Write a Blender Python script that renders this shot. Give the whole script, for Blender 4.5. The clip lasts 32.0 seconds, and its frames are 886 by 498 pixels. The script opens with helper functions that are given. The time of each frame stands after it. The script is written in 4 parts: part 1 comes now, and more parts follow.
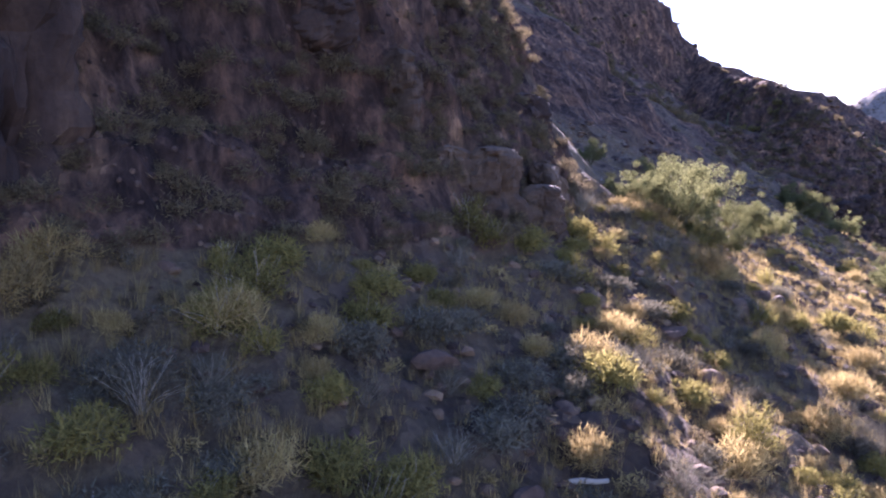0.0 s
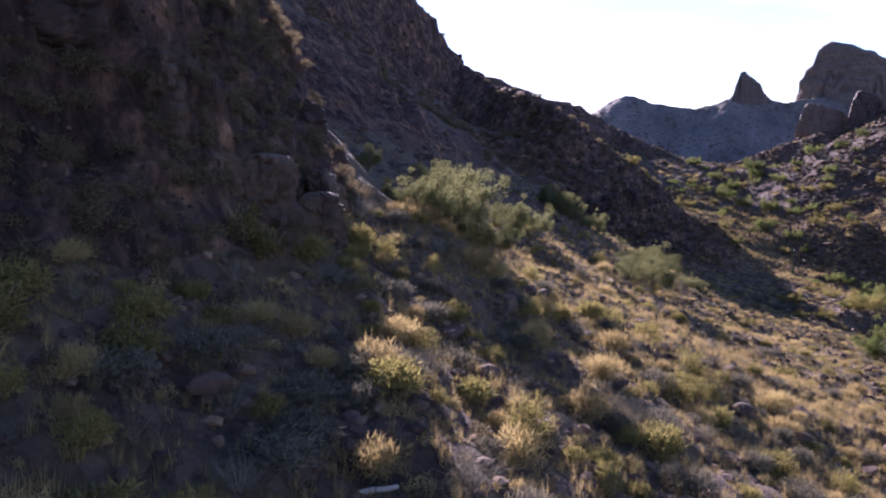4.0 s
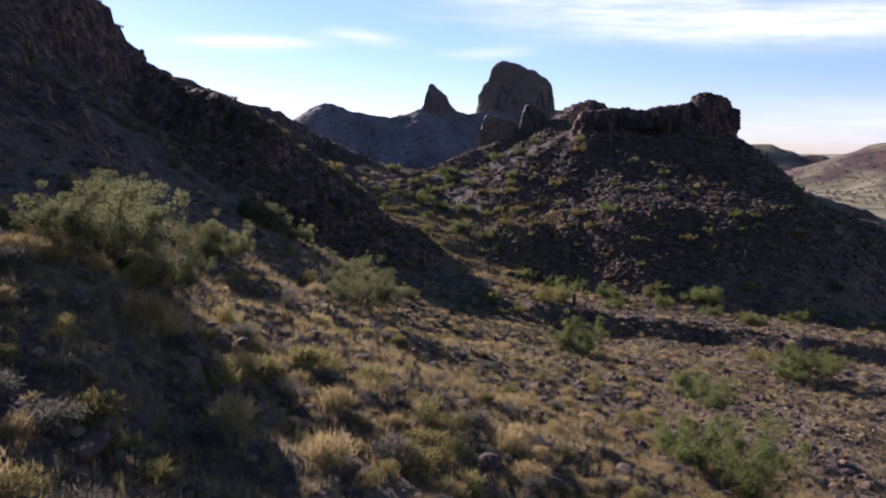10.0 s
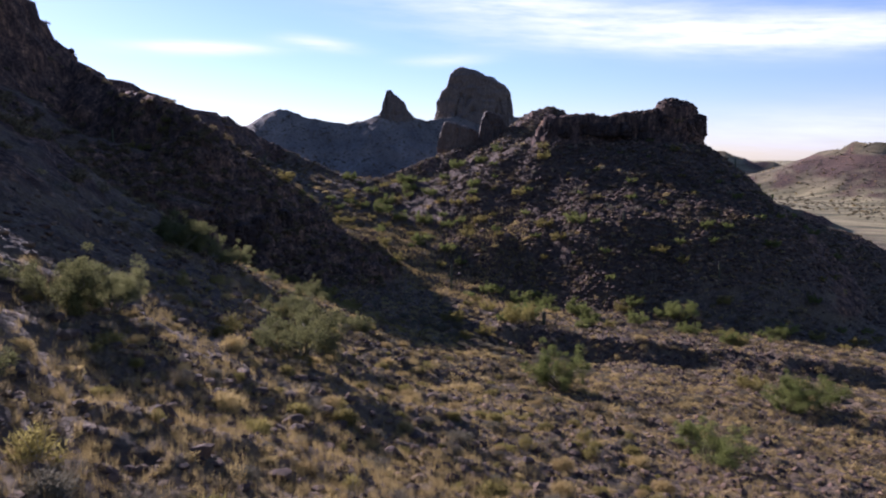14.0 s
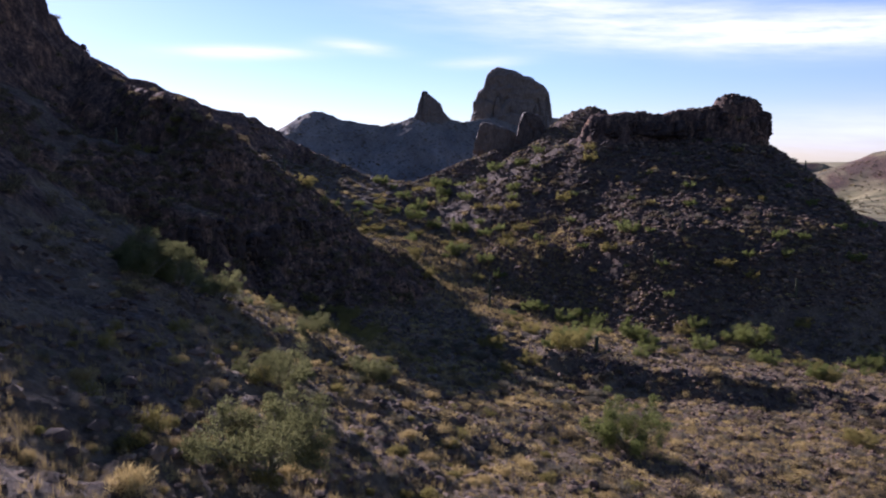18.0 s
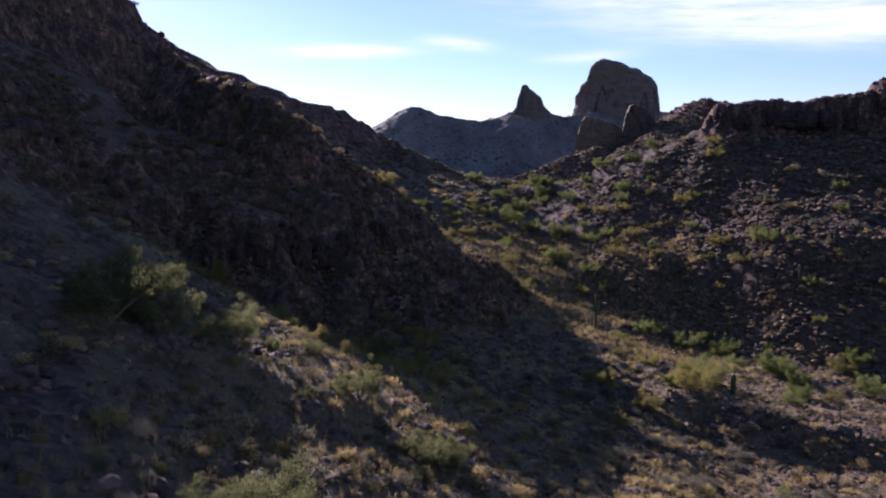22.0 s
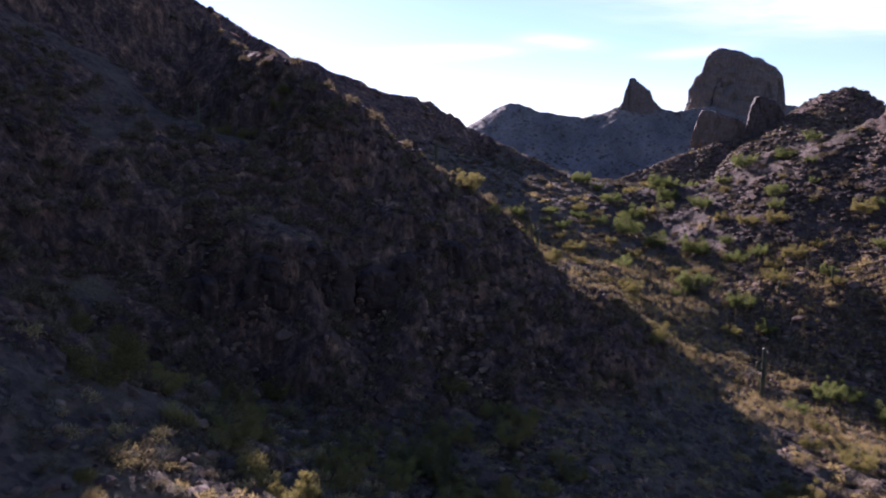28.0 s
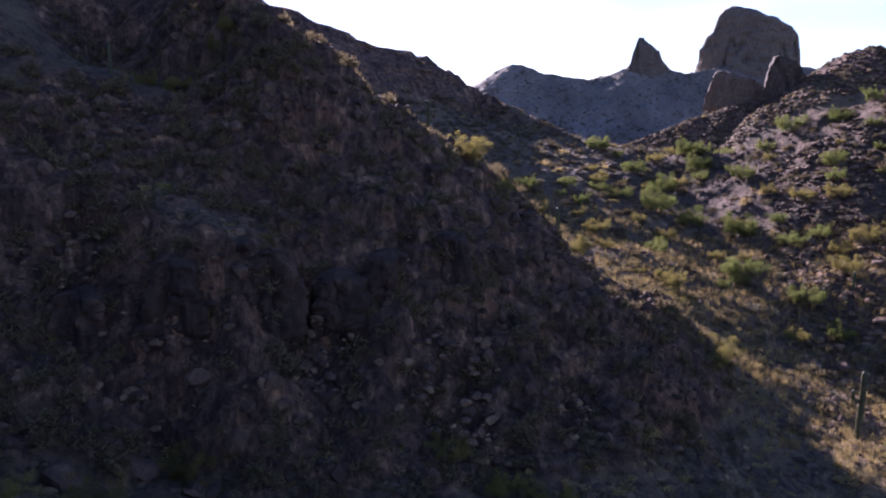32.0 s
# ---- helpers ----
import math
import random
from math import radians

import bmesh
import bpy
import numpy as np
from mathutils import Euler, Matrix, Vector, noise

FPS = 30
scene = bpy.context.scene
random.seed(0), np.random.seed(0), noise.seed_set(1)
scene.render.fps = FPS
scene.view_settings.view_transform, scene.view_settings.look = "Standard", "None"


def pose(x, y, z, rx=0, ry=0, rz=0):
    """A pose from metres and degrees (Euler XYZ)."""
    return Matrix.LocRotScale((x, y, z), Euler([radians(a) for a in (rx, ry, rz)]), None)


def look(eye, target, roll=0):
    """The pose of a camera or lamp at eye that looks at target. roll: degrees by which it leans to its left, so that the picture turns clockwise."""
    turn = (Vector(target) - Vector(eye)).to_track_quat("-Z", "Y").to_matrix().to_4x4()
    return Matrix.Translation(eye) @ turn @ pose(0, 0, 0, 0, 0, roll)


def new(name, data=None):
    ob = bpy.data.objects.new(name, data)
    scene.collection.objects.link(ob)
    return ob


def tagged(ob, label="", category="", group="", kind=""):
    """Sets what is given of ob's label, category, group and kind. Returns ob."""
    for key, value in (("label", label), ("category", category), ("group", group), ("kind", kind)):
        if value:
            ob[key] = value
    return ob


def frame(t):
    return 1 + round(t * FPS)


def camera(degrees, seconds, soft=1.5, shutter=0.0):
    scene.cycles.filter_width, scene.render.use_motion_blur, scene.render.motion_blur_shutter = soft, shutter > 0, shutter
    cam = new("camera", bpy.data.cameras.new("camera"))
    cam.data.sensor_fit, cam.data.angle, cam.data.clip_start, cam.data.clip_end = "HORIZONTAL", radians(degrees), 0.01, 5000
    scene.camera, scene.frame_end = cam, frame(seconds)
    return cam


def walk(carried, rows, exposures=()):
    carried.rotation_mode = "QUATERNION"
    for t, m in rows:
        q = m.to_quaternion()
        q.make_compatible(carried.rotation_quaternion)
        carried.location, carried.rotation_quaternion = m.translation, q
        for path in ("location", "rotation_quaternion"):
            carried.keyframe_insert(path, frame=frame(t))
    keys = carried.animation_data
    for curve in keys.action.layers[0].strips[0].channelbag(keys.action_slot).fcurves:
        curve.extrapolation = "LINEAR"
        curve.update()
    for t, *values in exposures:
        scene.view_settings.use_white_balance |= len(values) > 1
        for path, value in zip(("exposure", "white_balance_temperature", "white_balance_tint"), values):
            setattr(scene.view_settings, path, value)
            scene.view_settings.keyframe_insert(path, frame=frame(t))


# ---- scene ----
cam = camera(64.14, 32.0, 2.0, 0.4)
# seconds, place in metres, then heading, tilt and lean in degrees
PATH = [
    (0, 0.00, 0.00, -0.00, 44.59, -9.08, -0.41),
    (0.5, 0.01, -0.02, -0.00, 42.15, -9.10, -0.40),
    (1, 0.02, -0.03, 0.00, 39.90, -9.10, -0.43),
    (1.5, 0.02, -0.02, 0.01, 37.74, -9.07, -0.37),
    (2, 0.02, -0.00, 0.02, 35.64, -9.03, -0.34),
    (2.5, 0.01, 0.03, 0.03, 33.54, -8.98, -0.31),
    (3, -0.02, 0.06, 0.05, 31.41, -8.96, -0.28),
    (3.5, -0.05, 0.12, 0.05, 29.16, -8.90, -0.27),
    (5.5, -0.26, 0.48, 0.09, 19.98, -8.71, -0.01),
    (6, -0.40, 0.74, 0.10, 17.81, -8.77, 0.03),
    (6.5, -0.54, 1.04, 0.11, 15.66, -8.70, 0.11),
    (7, -0.68, 1.44, 0.11, 13.59, -8.67, 0.16),
    (7.5, -0.82, 1.92, 0.09, 11.75, -8.64, 0.18),
    (8, -0.96, 2.50, 0.07, 10.01, -8.61, 0.19),
    (8.5, -1.10, 3.15, 0.04, 8.00, -8.54, 0.22),
    (9, -1.24, 3.88, 0.02, 6.11, -8.44, 0.16),
    (9.5, -1.38, 4.67, -0.01, 4.58, -8.37, 0.18),
    (10, -1.51, 5.51, -0.03, 3.25, -8.29, 0.18),
    (10.5, -1.63, 6.41, -0.03, 1.95, -8.21, 0.19),
    (11, -1.74, 7.36, -0.02, 0.81, -8.08, 0.16),
    (11.5, -1.83, 8.37, -0.02, 0.20, -8.02, 0.18),
    (12, -1.89, 9.44, -0.02, 0.08, -7.95, 0.14),
    (12.5, -1.93, 10.57, -0.02, -0.00, -7.91, 0.19),
    (13, -1.96, 11.77, -0.01, -0.00, -7.86, 0.16),
    (14, -1.99, 14.32, 0.06, -0.09, -7.73, 0.14),
    (14.5, -1.99, 15.66, 0.10, -0.12, -7.68, 0.13),
    (16.5, -2.16, 21.84, 0.14, 0.66, -7.57, 0.05),
    (17, -2.19, 23.51, 0.11, 1.19, -7.57, 0.03),
    (18, -2.24, 26.90, 0.01, 2.83, -7.56, -0.02),
    (19, -2.34, 30.36, -0.09, 4.59, -7.61, 0.07),
    (20, -2.52, 33.91, -0.17, 6.74, -7.62, 0.05),
    (21, -2.79, 37.65, -0.25, 8.78, -7.70, 0.05),
    (22, -3.14, 41.62, -0.34, 10.75, -7.85, 0.02),
    (22.5, -3.34, 43.67, -0.39, 11.86, -7.69, -0.04),
    (23, -3.59, 45.72, -0.44, 12.67, -7.72, -0.05),
    (24, -4.22, 49.76, -0.56, 14.37, -7.79, -0.15),
    (24.5, -4.58, 51.75, -0.62, 14.80, -7.79, -0.17),
    (26.5, -6.38, 59.69, -0.76, 16.67, -7.85, -0.04),
    (27, -6.89, 61.66, -0.82, 17.45, -7.88, -0.09),
    (28, -7.97, 65.58, -0.95, 18.71, -7.86, -0.23),
    (29, -9.10, 69.50, -1.07, 18.72, -7.91, -0.16),
    (30, -10.30, 73.43, -1.19, 18.70, -7.93, -0.19),
    (30.5, -10.92, 75.40, -1.26, 18.68, -8.03, -0.12),
    (31, -11.55, 77.37, -1.33, 18.70, -8.86, -0.13),
    (31.5, -12.18, 79.34, -1.41, 18.72, -9.79, -0.13),
    (32, -12.82, 81.30, -1.49, 18.72, -10.68, -0.17),
]
# the camera's own settings: seconds, stops, kelvin, tint
LIGHT = [(0, 2.85, 5400, 47), (3, 2.15, 5350, 45), (6, 1.45, 5350, 42), (10, 1.04, 5350, 36), (20, 1.04, 5350, 36), (26, 1.35, 5450, 42), (31, 1.6, 5450, 42), (32, 1.8, 5450, 42)]
walk(cam, [(t, pose(x, y, z, 90 + tilt, 0, turn) @ pose(0, 0, 0, 0, 0, lean)) for t, x, y, z, turn, tilt, lean in PATH], LIGHT)
# ---- end of path ----

# ---- world and sun ----
SUN_LEFT, SUN_UP = 36.5, 19.5          # degrees left of +y, degrees above the horizon
CLOUD_WHITE = (8.6, 9.0, 9.2, 1)
# bearing, height, half length, half thickness, lean, strength
CIRRUS = [
    (-18.5, 7.7, 5.0, 0.45, 0.03, 1.4), (-9.5, 8.3, 2.6, 0.45, -0.09, 1.0), (0.5, 7.2, 3.0, 0.4, 0.03, 0.7),
    (14, 9.4, 14, 1.6, -0.05, 1.0), (28, 8.2, 13, 1.2, -0.03, 1.05), (4, 11.6, 11, 1.0, -0.05, 0.7), (40, 1.6, 26, 1.6, 0.0, 0.75),
    (-70, 14, 30, 3, 0.0, 0.5), (120, 16, 50, 4, 0.0, 0.5),
]
world = bpy.data.worlds.new("desert_sky")
scene.world = world
world.use_nodes = True
wn, wl = world.node_tree.nodes, world.node_tree.links
sky = wn.new("ShaderNodeTexSky")
sky.sky_type, sky.sun_disc = "NISHITA", False
sky.sun_elevation, sky.sun_rotation = radians(SUN_UP), radians(-SUN_LEFT)
sky.air_density, sky.dust_density, sky.ozone_density = 1.0, 0.08, 2.5


def wmath(op, a, b=None, c=None):
    m = wn.new("ShaderNodeMath")
    m.operation = op
    for socket, v in zip(m.inputs, (a, b, c)):
        if v is None:
            continue
        if isinstance(v, (int, float)):
            socket.default_value = v
        else:
            wl.new(v, socket)
    return m.outputs[0]


# thin cirrus: long streaks, by compass bearing and height above the horizon in degrees
up_there = wn.new("ShaderNodeTexCoord")
axes = wn.new("ShaderNodeSeparateXYZ")
wl.new(up_there.outputs["Generated"], axes.inputs[0])
bearing = wmath("MULTIPLY", wmath("ARCTAN2", axes.outputs["X"], axes.outputs["Y"]), 57.2958)
height = wmath("MULTIPLY", wmath("ARCSINE", axes.outputs["Z"]), 57.2958)
sky_at = wn.new("ShaderNodeCombineXYZ")
wl.new(wmath("MULTIPLY", bearing, 0.10), sky_at.inputs["X"])
wl.new(wmath("MULTIPLY", wmath("MULTIPLY_ADD", bearing, 0.06, height), 0.75), sky_at.inputs["Y"])
wisp = wn.new("ShaderNodeTexNoise")
wisp.inputs["Scale"].default_value, wisp.inputs["Detail"].default_value, wisp.inputs["Roughness"].default_value = 1.3, 6, 0.6
wl.new(sky_at.outputs[0], wisp.inputs["Vector"])
cloud = None
for at, up, long, thick, lean, amount in CIRRUS:
    dx = wmath("MULTIPLY", wmath("SUBTRACT", bearing, at), 1 / long)
    dy = wmath("MULTIPLY", wmath("SUBTRACT", height, wmath("MULTIPLY_ADD", wmath("SUBTRACT", bearing, at), lean, up)), 1 / thick)
    d = wmath("ADD", wmath("MULTIPLY", dx, dx), wmath("MULTIPLY", dy, dy))
    bell = wmath("MULTIPLY", wmath("EXPONENT", wmath("MULTIPLY", d, -1.0)), amount)
    cloud = bell if cloud is None else wmath("ADD", cloud, bell)
veil = wmath("MULTIPLY", cloud, wmath("MULTIPLY_ADD", wisp.outputs["Fac"], 2.2, -0.35))
veil_mix = wn.new("ShaderNodeMix")
veil_mix.data_type, veil_mix.clamp_factor = "RGBA", True
wl.new(veil, veil_mix.inputs["Factor"])
wl.new(sky.outputs["Color"], veil_mix.inputs["A"])
veil_mix.inputs["B"].default_value = CLOUD_WHITE
wl.new(veil_mix.outputs["Result"], wn["Background"].inputs["Color"])
wn["Background"].inputs["Strength"].default_value = 0.061

sun_data = bpy.data.lights.new("sun", "SUN")
sun_data.energy, sun_data.angle, sun_data.color = 6.2, radians(0.5), (1.0, 0.88, 0.72)
sun = new("sun", sun_data)
to_sun = Vector((-math.sin(radians(SUN_LEFT)) * math.cos(radians(SUN_UP)), math.cos(radians(SUN_LEFT)) * math.cos(radians(SUN_UP)), math.sin(radians(SUN_UP))))
sun.matrix_world = look(to_sun * 300, (0, 0, 0))


# ---- noise on arrays ----
def _hash(ix, iy, iz, seed):
    n = (ix * 374761393 + iy * 668265263 + iz * 2147483647 + seed * 1274126177) & 0x7FFFFFFF
    n = ((n ^ (n >> 13)) * 1274126177) & 0x7FFFFFFF
    n = ((n ^ (n >> 15)) * 668265263) & 0x7FFFFFFF
    return (n ^ (n >> 16)) / 0x7FFFFFFF * 2 - 1


def grain(x, y, z, seed=0):
    """Smooth value noise, -1 to 1, on arrays."""
    x, y, z = np.broadcast_arrays(np.asarray(x, float), np.asarray(y, float), np.asarray(z, float))
    ix, iy, iz = (np.floor(v).astype(np.int64) for v in (x, y, z))
    fx, fy, fz = x - ix, y - iy, z - iz
    fx, fy, fz = (f * f * f * (f * (f * 6 - 15) + 10) for f in (fx, fy, fz))
    total = 0
    for dx in (0, 1):
        for dy in (0, 1):
            for dz in (0, 1):
                w = (fx if dx else 1 - fx) * (fy if dy else 1 - fy) * (fz if dz else 1 - fz)
                total = total + w * _hash(ix + dx, iy + dy, iz + dz, seed)
    return total


def layered(x, y, z, octaves=4, seed=0, rough=0.5):
    total, size, amp = 0, 1.0, 1.0
    for k in range(octaves):
        total = total + amp * grain(np.asarray(x) * size + 17.3 * k, np.asarray(y) * size - 9.1 * k, np.asarray(z) * size + 3.7 * k, seed + k)
        size, amp = size * 2.03, amp * rough
    return total


def smooth(a, b, v):
    t = np.clip((v - a) / (b - a), 0, 1)
    return t * t * (3 - 2 * t)


# ---- the lie of the land ----
# cross sections of the flank: a distance y, then pairs of x and height
SECTIONS = [
    (-60, [(-120, 60), (-40, 16), (-12, 0), (0, -6), (30, -16), (80, -24)]),
    (-8, [(-120, 60), (-40, 22), (-20, 10), (-14, 1), (-10.5, -2), (-8, -3), (-5, -4.4), (0, -6.6), (10, -11), (30, -17), (80, -25)]),
    (8, [(-120, 62), (-40, 27), (-22, 15), (-15.5, 8), (-13, 0), (-11, -2.2), (-9.5, -3.0), (-7, -4.5), (-5, -5.3), (0, -7.4), (10, -12), (30, -18), (80, -26)]),
    (21, [(-120, 62), (-40, 24), (-25, 12.5), (-19, 5.4), (-16.6, 1.6), (-15, -0.8), (-13.6, -2.1), (-12.5, -2.9), (-7.2, -5.9), (-3.3, -7.4), (1.5, -9.6), (10, -13), (30, -19), (80, -27)]),
    (26, [(-120, 61), (-48, 20), (-34, 7), (-26, 2.4), (-20, 0.2), (-17, -1.2), (-15.4, -2.0), (-13.6, -3.0), (-12.4, -3.7), (-7.4, -6.5), (-3.3, -8.1), (1.5, -10.3), (10, -13.4), (30, -19.3), (80, -27)]),
    (38, [(-120, 60), (-46, 15), (-30, 3.6), (-24, -0.4), (-20.5, -2.2), (-18, -3.6), (-14.5, -5.3), (-8, -8.2), (0, -11.2), (9.5, -14.4), (30, -20), (80, -27)]),
    (55, [(-120, 58), (-50, 16), (-32, 3), (-22, -4.6), (-9, -11), (0, -14.4), (10, -17), (33, -22.5), (80, -28)]),
    (75, [(-130, 60), (-60, 18), (-40, 4), (-22, -8.6), (-13, -13.8), (0, -18.3), (9, -20.5), (33, -23.6), (80, -28)]),
    (99, [(-130, 58), (-80, 26), (-60, 8), (-48, -8), (-41, -14.5), (-25, -17.5), (-12, -19.8), (0, -22.8), (11, -25.6), (35, -26.8), (90, -29.5)]),
    (106, [(-130, 54), (-82, 24), (-59, 4), (-46, -8.5), (-41, -12.4), (-37, -15), (-34, -17), (-25, -18.5), (-12, -20.8), (0, -24), (12, -27), (35, -29), (90, -31)]),
    (112, [(-130, 52), (-84, 23), (-58, 2), (-46, -4.2), (-40, -6), (-32.0, -8.0), (-30.2, -14.0), (-28, -17), (-20, -19), (-8, -21.5), (3, -24.4), (12, -26.4), (40, -28.6), (95, -31)]),
    (117, [(-130, 50), (-85, 22), (-58, 2.4), (-44, -2.4), (-36, -6.6), (-31.5, -10), (-29.3, -14.5), (-26, -17.2), (-20, -19.2), (-8, -21.8), (3, -24.6), (12, -26), (45, -28), (100, -31)]),
    (121, [(-130, 48), (-84, 20), (-58, 3), (-42, -2), (-34, -5.8), (-29, -8.4), (-26, -10.4), (-23.4, -14.6), (-19, -18), (-8, -21.8), (3, -24.6), (12, -26), (45, -28), (100, -31)]),
    (127, [(-130, 45), (-82, 17), (-58, 3), (-42, -1.5), (-33, -6), (-28, -9.8), (-24, -13.4), (-20, -16.6), (-15, -19), (-8, -21.6), (3, -24.6), (12, -26.4), (45, -28), (100, -31)]),
    (137, [(-130, 40), (-80, 15), (-58, -1), (-40, -9), (-25, -15), (-12, -19.6), (0, -24.6), (12, -26.6), (45, -28), (100, -31)]),
    (160, [(-130, 34), (-90, 18), (-66, 1), (-45, -7), (-30, -12.5), (-14, -17.4), (0, -20.4), (12, -24), (45, -29), (120, -33)]),
    (180, [(-150, 38), (-90, 20), (-66, 3), (-44, -5), (-27, -10), (-12, -15.3), (0, -14.5), (10, -18), (45, -26), (120, -32)]),
    (215, [(-160, 36), (-105, 20), (-74, 3), (-50, -3), (-28, -6.5), (-10, -9), (4, -8), (20, -12), (60, -24), (140, -34)]),
    (250, [(-180, 26), (-112, 8), (-84, -8), (-55, -14), (-30, -16), (0, -16), (40, -17), (90, -28), (200, -36)]),
    (300, [(-180, 20), (-112, 2), (-84, -18), (-55, -26), (-30, -28), (0, -28), (40, -26), (90, -30), (200, -38)]),
    (440, [(-260, 10), (-120, -12), (-80, -24), (-30, -28), (20, -28), (80, -30), (250, -40)]),
    (700, [(-300, 0), (-150, -15), (0, -25), (100, -30), (300, -40)]),
    (1200, [(-400, -30), (0, -40), (400, -45)]),
]


def flank(x, y):
    ys = np.array([s[0] for s in SECTIONS], float)
    rows = np.stack([np.interp(x, *np.array(s[1], float).T) for s in SECTIONS])
    k = np.clip(np.searchsorted(ys, y) - 1, 0, len(ys) - 2)
    t = np.clip((y - ys[k]) / (ys[k + 1] - ys[k]), 0, 1)
    idx = np.arange(len(x))
    a, b = rows[k, idx], rows[k + 1, idx]
    before, after = rows[np.maximum(k - 1, 0), idx], rows[np.minimum(k + 2, len(ys) - 1), idx]
    gap = ys[k + 1] - ys[k]
    ma = (b - before) * gap / (ys[k + 1] - ys[np.maximum(k - 1, 0)])
    mb = (after - a) * gap / (ys[np.minimum(k + 2, len(ys) - 1)] - ys[k])
    return a + (b - a) * (t * t * (3 - 2 * t)) + 0.6 * ((t**3 - 2 * t**2 + t) * ma + (t**3 - t**2) * mb)


def crest(x, y, line, fall):
    """The height of a ridge along a crest line: at each place the highest that any stretch gives. fall(distance, side, crest height) is the drop."""
    best, least = np.full(len(x), -1e9), np.full(len(x), 1e9)
    for (ax, ay, az), (bx, by, bz) in zip(line, line[1:]):
        ux, uy = bx - ax, by - ay
        t = np.clip(((x - ax) * ux + (y - ay) * uy) / (ux * ux + uy * uy), 0, 1)
        dx, dy = x - ax - t * ux, y - ay - t * uy
        d = np.hypot(dx, dy)
        side = (ux * dy - uy * dx) / (math.hypot(ux, uy) * d + 1e-6)
        top = az + t * (bz - az)
        best, least = np.maximum(best, top - fall(d, side, top)), np.minimum(least, d)
    return best, least


def spur_fall(d, side, top):
    front = smooth(0.5, -0.5, side)
    high = smooth(-8, 12, top)
    return ((0.60 + 0.55 * smooth(1, -6, top) + 0.75 * high + 0.6 * smooth(10, 24, top)) * front + (0.86 + 0.5 * smooth(0, 30, top)) * (1 - front)) * d


def mesa_fall(d, side, top):
    steep = 0.48 + 0.08 * smooth(4.5, 0, top)
    return np.where(d < 25, steep * d, 25 * steep + 0.38 * (d - 25)) + 0.15 * d * smooth(3, -6, top) + 0.3 * np.maximum(d - 42, 0)


SPUR = [(-150, 84, 112), (-125, 105, 90), (-100, 130, 57.5), (-95, 134.8, 49.4), (-89.5, 140, 39.8), (-80, 149, 33.2), (-77.2, 152, 29.5), (-75, 154.6, 25.5), (-70, 154, 17), (-60, 143, 12.5), (-48, 133, 8.0), (-39.5, 129, 5.1), (-35, 127.5, -0.2), (-30, 126.5, -6.8), (-25.5, 127.5, -12.2), (-21.5, 128, -15.6), (-18.5, 127.5, -17.2), (-14.5, 124, -19.6), (-11, 121, -20.8), (-8, 117, -23)]
NOSE = [(-190, 244, 62), (-130, 226, 37), (-106, 213, 27.6), (-97, 205, 23.2), (-89.5, 198.5, 20.2), (-80.3, 207, 17.1), (-69.5, 217, 12.4), (-64, 221, 9.8), (-58, 223, 6.6), (-52, 221, 3.6), (-46, 218, 1.0), (-40, 215, -0.9), (-34, 213, -3.4), (-28, 211, -6.4), (-20, 210, -9)]
MESA = [(-30, 224, -9.5), (-14, 209, -8.4), (-6, 201, -6.6), (0, 200, -4.2), (7, 199, -0.9), (14, 198, 1.6), (20, 196, 3.8), (26, 194, 5), (52, 188, 6), (60, 182, 1.2), (65, 178, -5.4), (73, 175, -12), (81, 171, -16.5), (92, 165, -21.5), (110, 156, -31), (130, 150, -38)]
BANK = [(-2, 117, -23.2), (6, 113.5, -23.8), (14, 110, -24.1), (26, 106, -24.7), (48, 98, -25.4), (75, 91, -26.8), (110, 84, -30)]
RIM = [(27, 195, 8.8), (34, 193, 8.6), (47, 190, 9.2), (53, 187, 9)]
MIDDLE = [(-40, 440, -16), (-16, 440, -5.5), (-7, 440, -1.5), (5, 440, 3.5), (20, 441, 5.5), (30, 442, 8), (40, 442, 19), (47, 440, 24.5), (54, 434, 26.8), (60, 430, 27.6), (66, 427, 25.5), (70, 424, 22), (95, 410, 8), (130, 390, -12), (190, 370, -30)]
RANGE = [(-420, 600, 8), (-260, 600, 12), (-175, 598, 13), (-157, 595, 16), (-152, 595, 21), (-147, 595, 26), (-140, 595, 33.2), (-134, 595, 35.4), (-127, 595, 34.6), (-118, 595, 31), (-110, 595, 28), (-94, 595, 25.2), (-80, 595, 23.6), (-63, 596, 27.2), (-50.5, 597, 31.4), (-38, 598, 31), (-27, 598, 29.6), (-15, 600, 26.6), (-8, 604, 27.6), (30, 635, 34), (70, 655, 32), (140, 640, 10), (240, 620, -30)]
EAST = [(352, 775, -38), (376, 755, -8), (392, 745, 10), (425, 732, 16), (530, 715, 20), (670, 670, 18), (870, 625, -4), (1000, 580, -38)]
BEYOND = [(330, 1150, -10), (372, 1130, 18), (400, 1122, 12), (450, 1110, 2), (520, 1095, -10), (640, 1060, -40)]


def soft_max(a, b, k):
    h = np.clip(0.5 + 0.5 * (a - b) / k, 0, 1)
    return b + (a - b) * h + k * h * (1 - h)


